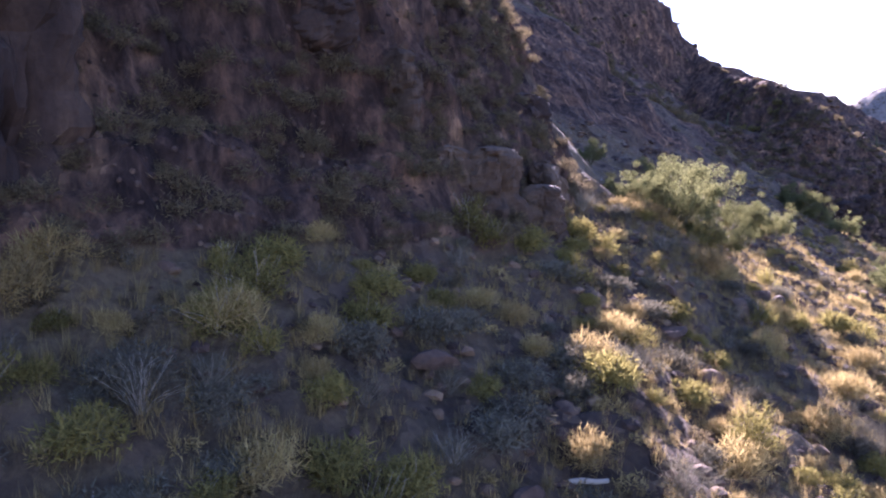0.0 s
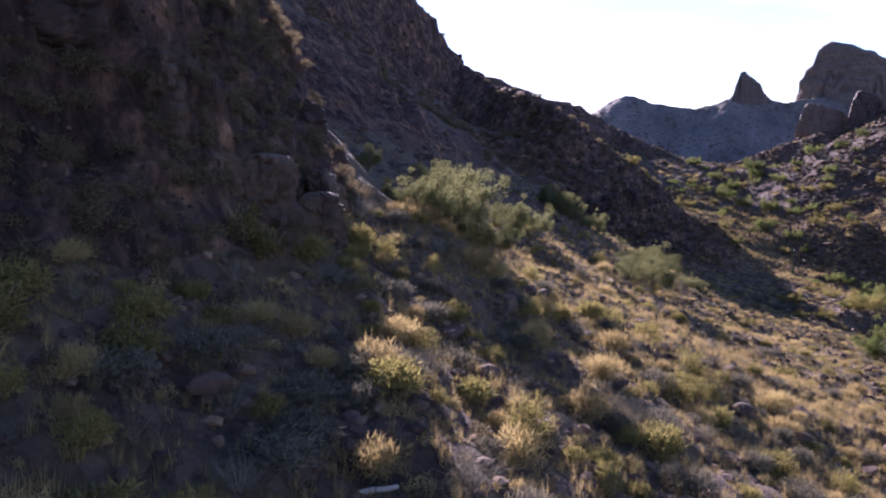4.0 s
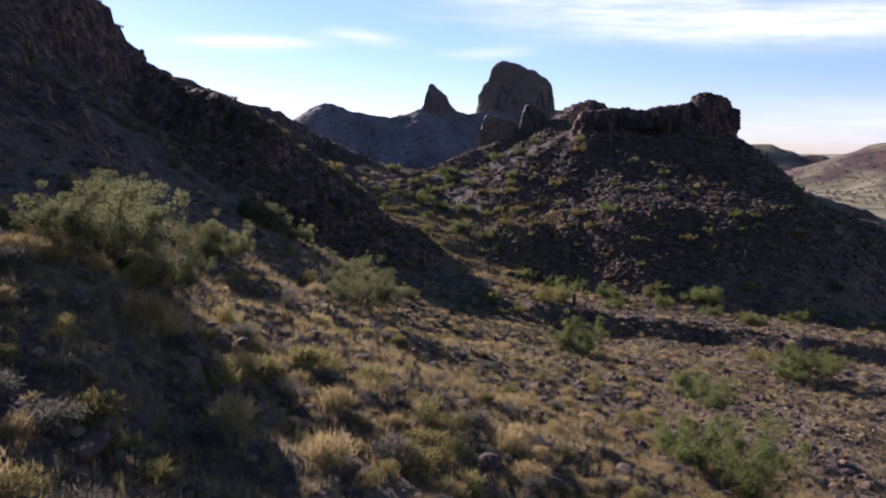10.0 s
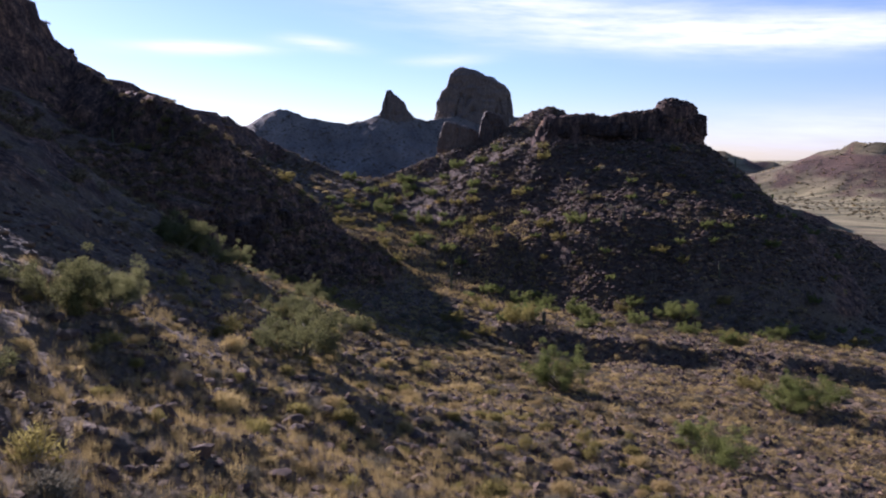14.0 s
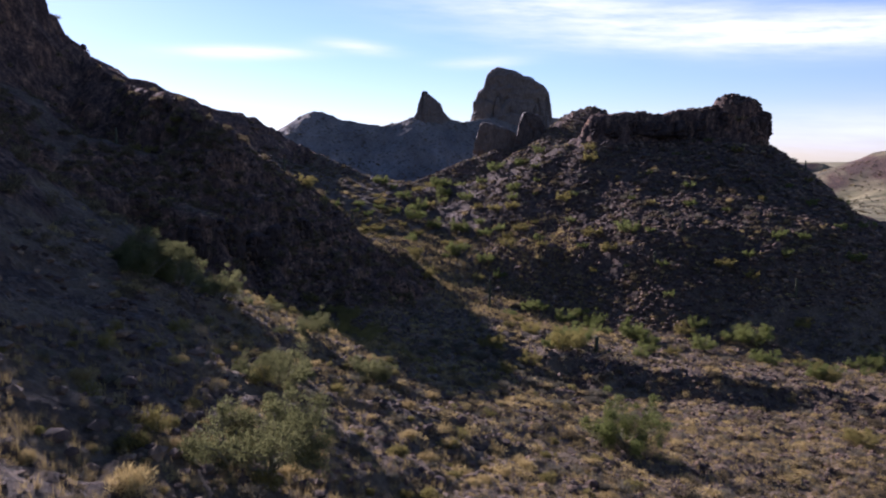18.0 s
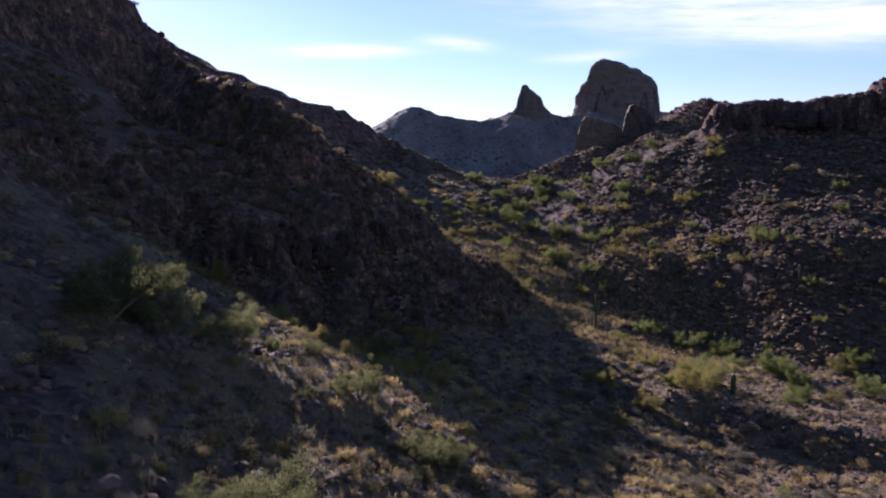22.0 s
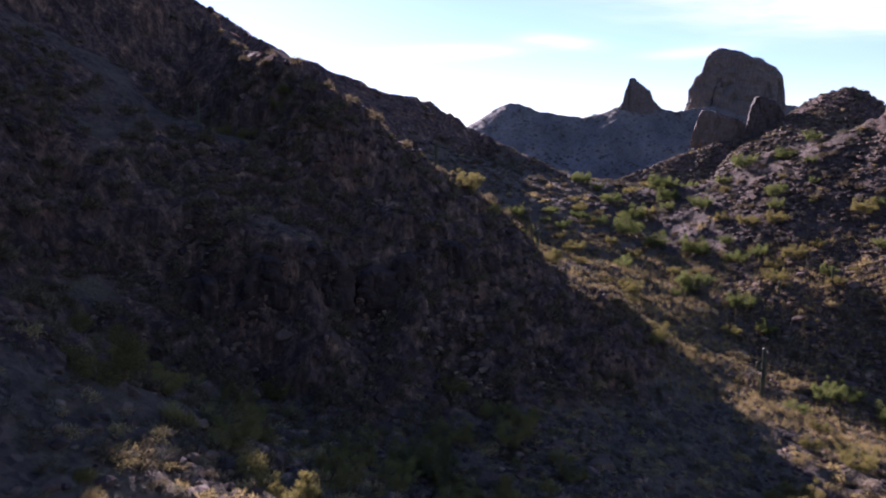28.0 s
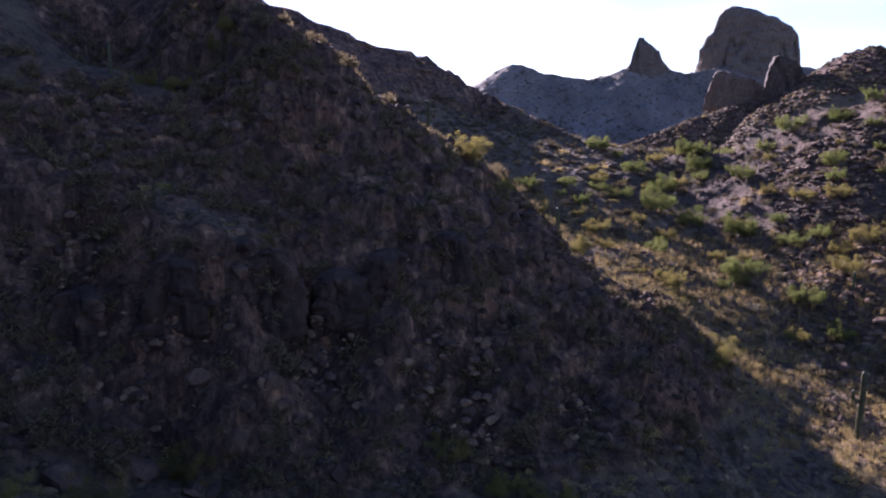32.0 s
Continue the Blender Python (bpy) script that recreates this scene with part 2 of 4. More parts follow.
def land(x, y):
    """Height of the ground without its small relief, and how craggy it is, 0 to 1."""
    wob = 2.2 * layered(x / 19, y / 19, 0, 3, 5)
    h = flank(x + wob * smooth(10, 60, np.hypot(x, y)), y)
    crag = np.zeros(len(x))
    ridge, d = crest(x + wob, y + wob * 0.7, SPUR, spur_fall)
    crag = np.maximum(crag, smooth(24, 12, d) * smooth(-3, 1, ridge - h) * smooth(-26, -16, ridge))
    h = soft_max(ridge, h, 2.5)
    nose, d = crest(x + wob, y + wob * 0.7, NOSE, lambda q, s, t: (0.70 + 0.04 * smooth(0.3, -0.3, s)) * q)
    crag = np.maximum(crag, 0.75 * smooth(26, 10, d) * smooth(-2, 2, nose - h) * smooth(-4, 6, nose))
    h = soft_max(nose, h, 2.0)
    bank, d = crest(x + 0.6 * wob, y + 0.6 * wob, BANK, lambda q, s, t: (0.55 * smooth(0.4, -0.4, s) + 0.13 * smooth(-0.4, 0.4, s)) * q)
    h = soft_max(bank, h, 0.8)
    hill, d = crest(x + wob, y + wob * 0.7, MESA, mesa_fall)
    hill = hill - 5.0 * smooth(36, 12, x) * smooth(2, 32, d) - 7.2 * smooth(60, 79, x) * (1 - 0.6 * smooth(86, 112, x))
    h = soft_max(hill, h, 3.0)
    rim, d = crest(x + 0.4 * wob, y + 0.4 * wob, RIM, lambda q, s, t: 3.0 * np.maximum(q - 3.2, 0))
    crag = np.maximum(crag, smooth(9, 6, d))
    h = np.maximum(h, rim)
    knob = 11.7 - 3.5 * np.maximum(np.hypot(x - 54.5, y - 187) - 4.2, 0) - 0.04 * np.hypot(x - 54, y - 187) ** 2
    h = np.maximum(h, knob)
    middle, d = crest(x + wob, y, MIDDLE, lambda q, s, t: 0.75 * q)
    crag = np.maximum(crag, smooth(26, 14, d) * smooth(-2, 1, middle - h) * (0.45 + 0.5 * layered(x / 9, y / 9, 0, 3, 14)))
    h = soft_max(middle, h, 3.0)
    far = 9 * layered(x / 60, y / 60, 3, 4, 11)
    for line in (EAST, BEYOND):
        hill, d = crest(x + far, y + far, line, lambda q, s, t: 0.85 * np.minimum(q, 16) + 0.34 * np.maximum(q - 16, 0))
        crag = np.maximum(crag, 0.36 * smooth(-4, 6, hill - h) + 0.35 * layered(x / 25, y / 25, 0, 3, 16) * smooth(-4, 6, hill - h))
        h = soft_max(hill, h, 5.0)
    # a stony hollow under the buttress
    hollow = smooth(-14, -22, x) * smooth(78, 88, y) * smooth(128, 118, y)
    crag = np.maximum(crag, hollow * (0.42 + 0.35 * layered(x / 5, y / 5, 0, 3, 17)))
    return h, crag


def far_range(x, y):
    """The mountains under the great butte, as a height."""
    far = 5 * layered(x / 70, y / 70, 3, 3, 11)
    ridge, d = crest(x, y + far * smooth(10, 50, np.abs(y - 595)), RANGE, lambda q, s, t: 0.62 * np.minimum(q, 60) + 0.4 * np.maximum(q - 60, 0))
    gully = 4.0 * np.abs(layered(x / 26 + 0.02 * y, y / 85, 4, 4, 12, 0.55)) * smooth(0, 45, d)
    bed = 0.6 * np.sin((ridge + 2 * layered(x / 30, y / 30, 6, 2, 15)) / 2.1) * smooth(4, 18, d)
    return ridge - gully + bed + 0.5 * layered(x / 7, y / 7, 5, 4, 13, 0.7)


# ---- materials ----
def material(name, rough=0.9):
    m = bpy.data.materials.new(name)
    m.use_nodes = True
    p = m.node_tree.nodes["Principled BSDF"]
    p.inputs["Roughness"].default_value = rough
    p.inputs["Specular IOR Level"].default_value = 0.2
    return m, m.node_tree.nodes, m.node_tree.links


def ramp(nodes, links, source, stops):
    r = nodes.new("ShaderNodeValToRGB")
    while len(r.color_ramp.elements) < len(stops):
        r.color_ramp.elements.new(0.5)
    for e, (at, colour) in zip(r.color_ramp.elements, stops):
        e.position, e.color = at, (*colour, 1)
    links.new(source, r.inputs["Fac"])
    return r.outputs["Color"]


def noise_node(nodes, links, coords, scale, detail=5, rough=0.6, stretch=None):
    n = nodes.new("ShaderNodeTexNoise")
    n.inputs["Scale"].default_value, n.inputs["Detail"].default_value, n.inputs["Roughness"].default_value = scale, detail, rough
    if stretch:
        mp = nodes.new("ShaderNodeMapping")
        mp.inputs["Scale"].default_value = stretch
        links.new(coords, mp.inputs["Vector"])
        coords = mp.outputs["Vector"]
    links.new(coords, n.inputs["Vector"])
    return n.outputs["Fac"]


def mixed(nodes, links, fac, a, b, mode="MIX"):
    m = nodes.new("ShaderNodeMix")
    m.data_type, m.blend_type = "RGBA", mode
    for socket, v in ((m.inputs["Factor"], fac), (m.inputs["A"], a), (m.inputs["B"], b)):
        if isinstance(v, (int, float)):
            socket.default_value = v
        elif isinstance(v, tuple):
            socket.default_value = (*v, 1)
        else:
            links.new(v, socket)
    return m.outputs["Result"]


def bumped(nodes, links, height, strength, distance):
    b = nodes.new("ShaderNodeBump")
    b.inputs["Strength"].default_value, b.inputs["Distance"].default_value = strength, distance
    links.new(height, b.inputs["Height"])
    links.new(b.outputs["Normal"], nodes["Principled BSDF"].inputs["Normal"])


def ground_material(name):
    """Stony soil on the gentle slopes, dark varnished rock on the steep ones."""
    m, n, l = material(name, 0.95)
    where = n.new("ShaderNodeNewGeometry")
    pos = where.outputs["Position"]
    wide = noise_node(n, l, pos, 0.09, 4)
    mid = noise_node(n, l, pos, 0.7, 6)
    fine = noise_node(n, l, pos, 6.0, 6, 0.7)
    soil = ramp(n, l, mid, [(0.28, (0.052, 0.037, 0.026)), (0.5, (0.125, 0.090, 0.056)), (0.74, (0.25, 0.188, 0.112))])
    straw = ramp(n, l, fine, [(0.3, (0.078, 0.056, 0.033)), (0.7, (0.32, 0.245, 0.125))])
    earth = mixed(n, l, wide, soil, straw)
    cells = n.new("ShaderNodeTexVoronoi")
    cells.inputs["Scale"].default_value = 3.4
    l.new(pos, cells.inputs["Vector"])
    stones = ramp(n, l, cells.outputs["Color"], [(0.0, (0.024, 0.018, 0.015)), (0.5, (0.070, 0.050, 0.038)), (1.0, (0.165, 0.118, 0.080))])
    cover = ramp(n, l, noise_node(n, l, pos, 0.35, 5, 0.7), [(0.36, (0, 0, 0)), (0.58, (0.95, 0.95, 0.95))])
    earth = mixed(n, l, cover, earth, stones)
    talus = n.new("ShaderNodeAttribute")
    talus.attribute_name = "talus"
    blocks = ramp(n, l, cells.outputs["Color"], [(0.0, (0.030, 0.021, 0.017)), (0.55, (0.074, 0.050, 0.036)), (0.85, (0.115, 0.080, 0.054)), (1.0, (0.16, 0.114, 0.074))])
    dust = ramp(n, l, fine, [(0.3, (0.055, 0.040, 0.028)), (0.7, (0.135, 0.098, 0.062))])
    blocks = mixed(n, l, ramp(n, l, noise_node(n, l, pos, 0.5, 5, 0.7), [(0.46, (0, 0, 0)), (0.62, (0.8, 0.8, 0.8))]), blocks, dust)
    earth = mixed(n, l, talus.outputs["Fac"], earth, blocks)
    plain = n.new("ShaderNodeAttribute")
    plain.attribute_name = "plain"
    meadow = ramp(n, l, noise_node(n, l, pos, 0.03, 6, 0.65, (0.5, 2.0, 1.0)), [(0.36, (0.085, 0.080, 0.038)), (0.5, (0.20, 0.175, 0.085)), (0.64, (0.34, 0.29, 0.15))])
    earth = mixed(n, l, plain.outputs["Fac"], earth, meadow)
    streak = noise_node(n, l, pos, 0.8, 10, 0.72, (1.0, 1.0, 0.28))
    block = noise_node(n, l, pos, 3.2, 8, 0.72, (1.0, 1.0, 0.45))
    chips = n.new("ShaderNodeTexVoronoi")
    chips.feature, chips.inputs["Scale"].default_value = "F1", 2.2
    l.new(pos, chips.inputs["Vector"])
    rock = ramp(n, l, streak, [(0.32, (0.026, 0.019, 0.018)), (0.46, (0.068, 0.048, 0.040)), (0.56, (0.135, 0.092, 0.068)), (0.68, (0.30, 0.20, 0.12))])
    rock = mixed(n, l, 0.8, rock, ramp(n, l, block, [(0.36, (0.35, 0.33, 0.33)), (0.64, (1.5, 1.38, 1.25))]), "MULTIPLY")
    rock = mixed(n, l, 0.5, rock, ramp(n, l, chips.outputs["Color"], [(0.1, (0.5, 0.48, 0.48)), (0.9, (1.5, 1.4, 1.3))]), "MULTIPLY")
    face = noise_node(n, l, pos, 0.16, 5, 0.6, (1.0, 1.0, 0.5))
    rock = mixed(n, l, ramp(n, l, face, [(0.50, (0, 0, 0)), (0.66, (0.75, 0.75, 0.75))]), rock, mixed(n, l, 1.0, rock, (1.45, 1.28, 1.08), "MULTIPLY"))
    split = n.new("ShaderNodeAttribute")
    split.attribute_name = "crag"
    steep = n.new("ShaderNodeMath")
    steep.operation = "MULTIPLY_ADD"
    l.new(mid, steep.inputs[0])
    steep.inputs[1].default_value = 0.25
    l.new(split.outputs["Fac"], steep.inputs[2])
    bare = ramp(n, l, steep.outputs[0], [(0.42, (0, 0, 0)), (0.60, (1, 1, 1))])
    colour = mixed(n, l, bare, earth, rock)
    l.new(colour, n["Principled BSDF"].inputs["Base Color"])
    rough = mixed(n, l, 0.5, fine, cells.outputs["Distance"])
    rough = mixed(n, l, 0.45, rough, block)
    rough = mixed(n, l, bare, rough, mixed(n, l, 0.6, streak, block))
    bumped(n, l, rough, 1.0, 0.55)
    return m


m_ground = ground_material("desert_ground")


# ---- ground ----
def graded(stops, ends, grow):
    """Positions with the given even steps between the stops, then ever wider out to the two ends."""
    mid = []
    for (a, step), (b, _) in zip(stops, stops[1:]):
        mid += list(np.arange(a, b, step))
    mid.append(stops[-1][0])
    for sign, end, step in ((-1, ends[0], stops[0][1]), (1, ends[1], stops[-2][1])):
        at, gap, side = (mid[0] if sign < 0 else mid[-1]), step, []
        while sign * (end - at) > 0:
            gap *= grow
            at += sign * gap
            side.append(at)
        mid = side[::-1] + mid if sign < 0 else mid + side
    return np.array(mid)


gx = graded([(-56, 0.5), (-44, 0.36), (-24, 0.19), (-7, 0.32), (14, 0.5), (66, 0)], (-4800, 4800), 1.04)
gy = graded([(-6, 0.28), (58, 0.38), (138, 0.7), (200, 1.6), (330, 3.0), (460, 0)], (-1500, 4800), 1.04)
nx, ny = len(gx), len(gy)
X, Y = (v.ravel() for v in np.meshgrid(gx, gy))
H, CRAG = land(X, Y)
grid_h = H.reshape(ny, nx)
slope_x, slope_y = np.gradient(grid_h, gx, axis=1), np.gradient(grid_h, gy, axis=0)
slope = np.hypot(slope_x, slope_y).ravel()
CRAG = np.maximum(CRAG, smooth(0.72, 1.15, slope) * smooth(260, 230, Y) * (1 - smooth(20, 23, Y) * smooth(60, 50, Y) * smooth(-19, -17, X)))
# the mountain side above the path: half rock, half stony soil
CRAG = np.maximum(CRAG, 0.85 * smooth(0.40, 0.78, slope + 0.28 * layered(X / 9, Y / 9, 0, 3, 18)) * smooth(-20, -32, X) * smooth(24, 40, Y) * smooth(262, 236, Y))
CRAG = np.clip(CRAG, 0, 1)
# dark varnished blocks cover the flat-topped hill; dry grass covers the wide plain
TALUS = smooth(-14, 10, X + 24 * smooth(-17, -11, H)) * smooth(128, 142, Y) * smooth(230, 205, Y) * smooth(125, 95, X) * smooth(-27, -22, H)
PLAIN = np.maximum(smooth(120, 240, X) * smooth(200, 300, Y) * smooth(-22, -34, H), 0.5 * smooth(220, 300, X) * smooth(320, 420, Y))
near = smooth(420, 160, np.hypot(X, Y - 60))
bumps = (0.20 * layered(X / 1.1, Y / 1.1, 0, 4, 21, 0.62) + 0.36 * layered(X / 5.5, Y / 5.5, 1, 3, 31)) * near + 0.8 * layered(X / 40, Y / 40, 1, 4, 35) * smooth(80, 200, np.hypot(X, Y - 60))
Z = H + bumps
# crags: the rock stands out of and falls back from the slope in ribs, ledges and blocks
length = np.sqrt(1 + slope**2)
ox, oy, oz = -slope_x.ravel() / length, -slope_y.ravel() / length, 1 / length


def sharp(x, y, z, octaves, seed, rough=0.55):
    """Ridged noise: sharp edges and steep cracks, about -1 to 1."""
    total, size, amp, full = 0, 1.0, 1.0, 0
    for k in range(octaves):
        total = total + amp * (1 - 2.6 * np.abs(grain(x * size + 13.1 * k, y * size - 7.7 * k, z * size + 5.3 * k, seed + k)))
        full, size, amp = full + amp, size * 2.1, amp * rough
    return total / full


fold = 1 / (1 + 0.22 * np.maximum(slope - 1.2, 0))
big = smooth(30, 90, Y)
ribs = sharp(X / (3.0 + 3.0 * big), Y / (3.0 + 3.0 * big), Z / (9 + 8 * big), 4, 41)
blocks = sharp(X / 1.1, Y / 1.1, Z / 1.0, 4, 51, 0.62)
tilt = Z + 0.25 * X + 1.2 * layered(X / 6, Y / 6, Z / 9, 2, 61)
ledge = (tilt / 1.9) % 1
out = CRAG * near * fold * ((0.85 + 0.7 * big) * ribs + (0.42 - 0.08 * big) * blocks + (0.35 + 0.25 * big) * (ledge - 0.5))
GX, GY, GZ = X + ox * out, Y + oy * out, Z + oz * out * 0.7


def sheet(name, vx, vy, vz, columns, rows, mat):
    quads = (np.arange(rows - 1)[:, None] * columns + np.arange(columns - 1)[None]).ravel()
    faces = np.stack([quads, quads + 1, quads + columns + 1, quads + columns], 1)
    mesh = bpy.data.meshes.new(name)
    mesh.vertices.add(len(vx))
    mesh.vertices.foreach_set("co", np.stack([vx, vy, vz], 1).astype(np.float32).ravel())
    mesh.loops.add(faces.size)
    mesh.loops.foreach_set("vertex_index", faces.astype(np.int32).ravel())
    mesh.polygons.add(len(faces))
    mesh.polygons.foreach_set("loop_start", np.arange(0, faces.size, 4, dtype=np.int32))
    mesh.polygons.foreach_set("loop_total", np.full(len(faces), 4, dtype=np.int32))
    mesh.polygons.foreach_set("use_smooth", np.ones(len(faces), dtype=bool))
    mesh.update()
    mesh.materials.append(mat)
    return new(name, mesh)


ground = tagged(sheet("ground", GX, GY, GZ, nx, ny, m_ground), "stony desert hillside of pale dry soil and dark crags", "ground", kind="structure")
for word, values in (("crag", CRAG), ("talus", TALUS), ("plain", PLAIN)):
    ground.data.attributes.new(word, "FLOAT", "POINT").data.foreach_set("value", values.astype(np.float32))

rx, ry = np.linspace(-420, 260, 460), np.linspace(440, 780, 210)
RX, RY = (v.ravel() for v in np.meshgrid(rx, ry))
RZ = np.maximum(far_range(RX, RY), -60)
tagged(sheet("backdrop_range", RX, RY, RZ, len(rx), len(ry), m_ground), "hazy grey brown mountain ridge behind the valley", "mountain", kind="structure")


def heights(x, y):
    """Height of the ground at places (arrays)."""
    i, j = np.clip(np.searchsorted(gx, x) - 1, 0, nx - 2), np.clip(np.searchsorted(gy, y) - 1, 0, ny - 2)
    u, v = (x - gx[i]) / (gx[i + 1] - gx[i]), (y - gy[j]) / (gy[j + 1] - gy[j])
    k = j * nx + i
    return (Z[k] * (1 - u) + Z[k + 1] * u) * (1 - v) + (Z[k + nx] * (1 - u) + Z[k + nx + 1] * u) * v


def craggy(x, y):
    i, j = np.clip(np.searchsorted(gx, x) - 1, 0, nx - 2), np.clip(np.searchsorted(gy, y) - 1, 0, ny - 2)
    return CRAG[j * nx + i]


def z_at(x, y):
    return float(heights(np.array([x], float), np.array([y], float))[0])


# ---- building helpers ----
rng = np.random.default_rng(7)


def part(name, mesh, mat, parent, label=""):
    """One mesh object under a thing or part."""
    if not mesh.materials:
        mesh.materials.append(mat)
    ob = new(name, mesh)
    ob.parent = parent
    if label:
        ob["label"] = label
    return ob


def thing(name, x, y, z, label, category, group=""):
    ob = new(name)
    ob.location = (x, y, z)
    return tagged(ob, label, category, group)


def raw_mesh(name, verts, faces, smooth_faces=False):
    """A mesh from arrays, all faces of one number of corners."""
    faces = np.asarray(faces, np.int32)
    mesh = bpy.data.meshes.new(name)
    mesh.vertices.add(len(verts))
    mesh.vertices.foreach_set("co", np.asarray(verts, np.float32).ravel())
    mesh.loops.add(faces.size)
    mesh.loops.foreach_set("vertex_index", faces.ravel())
    mesh.polygons.add(len(faces))
    mesh.polygons.foreach_set("loop_start", np.arange(0, faces.size, faces.shape[1], dtype=np.int32))
    mesh.polygons.foreach_set("loop_total", np.full(len(faces), faces.shape[1], dtype=np.int32))
    mesh.polygons.foreach_set("use_smooth", np.full(len(faces), smooth_faces))
    mesh.update()
    return mesh


def blades(r, centres, spread, count, size, width, droop=0.0, up=0.0):
    """Small three-cornered leaves or twigs strewn round centres: corners and faces."""
    centres = np.asarray(centres, float)
    c = np.repeat(centres, count, 0)
    n = len(c)
    off = r.normal(0, 1, (n, 3))
    off /= np.linalg.norm(off, axis=1, keepdims=True) + 1e-9
    off *= (r.random((n, 1)) ** 0.45) * np.repeat(np.broadcast_to(np.asarray(spread, float).reshape(-1, 1) if np.ndim(spread) else spread, (len(centres), 1)), count, 0)
    base = c + off * np.array([1, 1, 0.8])
    way = off / (np.linalg.norm(off, axis=1, keepdims=True) + 1e-9) * 0.7 + r.normal(0, 0.6, (n, 3)) + np.array([0, 0, up - droop])
    way /= np.linalg.norm(way, axis=1, keepdims=True)
    across = np.cross(way, r.normal(0, 1, (n, 3)))
    across /= np.linalg.norm(across, axis=1, keepdims=True) + 1e-9
    long = size * (0.6 + 0.8 * r.random((n, 1)))
    v = np.stack([base - across * width / 2, base + across * width / 2, base + way * long], 1).reshape(-1, 3)
    return v, np.arange(3 * n).reshape(-1, 3)


def tube(points, radii, sides=6):
    """A tapered tube along points: corners and four-cornered faces."""
    points = np.asarray(points, float)
    along = np.gradient(points, axis=0)
    along /= np.linalg.norm(along, axis=1, keepdims=True) + 1e-9
    ref = np.array([0.31, 0.87, 0.12])
    a = np.cross(along, ref)
    a /= np.linalg.norm(a, axis=1, keepdims=True) + 1e-9
    b = np.cross(along, a)
    turn = np.linspace(0, 2 * np.pi, sides, endpoint=False)
    ring = a[:, None] * np.cos(turn)[None, :, None] + b[:, None] * np.sin(turn)[None, :, None]
    v = (points[:, None] + ring * np.asarray(radii, float)[:, None, None]).reshape(-1, 3)
    f = []
    for k in range(len(points) - 1):
        for s in range(sides):
            t = (s + 1) % sides
            f.append((k * sides + s, k * sides + t, (k + 1) * sides + t, (k + 1) * sides + s))
    return v, np.array(f)


def merged(pieces):
    vs, fs, n = [], [], 0
    for v, f in pieces:
        vs.append(v)
        fs.append(f + n)
        n += len(v)
    return np.concatenate(vs), np.concatenate(fs)


def spread_out(template, x, y, z, size, turn, tall=None):
    """Many copies of a template's corners and faces, each at its place, size and turn, as one."""
    v, f = template
    n, k = len(x), len(v)
    c, s = np.cos(turn)[:, None], np.sin(turn)[:, None]
    size = np.asarray(size)[:, None]
    tall = size if tall is None else np.asarray(tall)[:, None]
    px = x[:, None] + size * (c * v[None, :, 0] - s * v[None, :, 1])
    py = y[:, None] + size * (s * v[None, :, 0] + c * v[None, :, 1])
    pz = z[:, None] + tall * v[None, :, 2]
    return np.stack([px, py, pz], -1).reshape(-1, 3), (f[None] + (np.arange(n) * k)[:, None, None]).reshape(-1, f.shape[1])


# ---- materials of things ----
def leaf_material(name, dark, light, glow=0.45):
    m = bpy.data.materials.new(name)
    m.use_nodes = True
    n, l = m.node_tree.nodes, m.node_tree.links
    n.remove(n["Principled BSDF"])
    geo, info = n.new("ShaderNodeNewGeometry"), n.new("ShaderNodeObjectInfo")
    mean = n.new("ShaderNodeMath")
    mean.operation = "MULTIPLY_ADD"
    l.new(geo.outputs["Random Per Island"], mean.inputs[0])
    mean.inputs[1].default_value = 0.6
    half = n.new("ShaderNodeMath")
    half.operation = "MULTIPLY"
    l.new(info.outputs["Random"], half.inputs[0])
    half.inputs[1].default_value = 0.4
    l.new(half.outputs[0], mean.inputs[2])
    colour = ramp(n, l, mean.outputs[0], [(0.05, dark), (0.95, light)])
    d, t, mix = n.new("ShaderNodeBsdfDiffuse"), n.new("ShaderNodeBsdfTranslucent"), n.new("ShaderNodeMixShader")
    l.new(colour, d.inputs["Color"])
    l.new(colour, t.inputs["Color"])
    mix.inputs[0].default_value = glow
    l.new(d.outputs[0], mix.inputs[1])
    l.new(t.outputs[0], mix.inputs[2])
    l.new(mix.outputs[0], n["Material Output"].inputs["Surface"])
    return m


m_green = leaf_material("palo_verde_leaf", (0.058, 0.062, 0.024), (0.195, 0.195, 0.082), 0.5)
m_valley = leaf_material("valley_leaf", (0.062, 0.076, 0.022), (0.215, 0.235, 0.072), 0.5)
m_olive = leaf_material("olive_leaf", (0.072, 0.062, 0.024), (0.32, 0.275, 0.085), 0.45)
m_grey = leaf_material("grey_leaf", (0.072, 0.066, 0.046), (0.20, 0.182, 0.125), 0.35)
m_straw = leaf_material("dry_grass", (0.17, 0.120, 0.055), (0.47, 0.37, 0.15), 0.45)
m_bush = leaf_material("mixed_brush", (0.060, 0.050, 0.032), (0.24, 0.19, 0.10), 0.4)


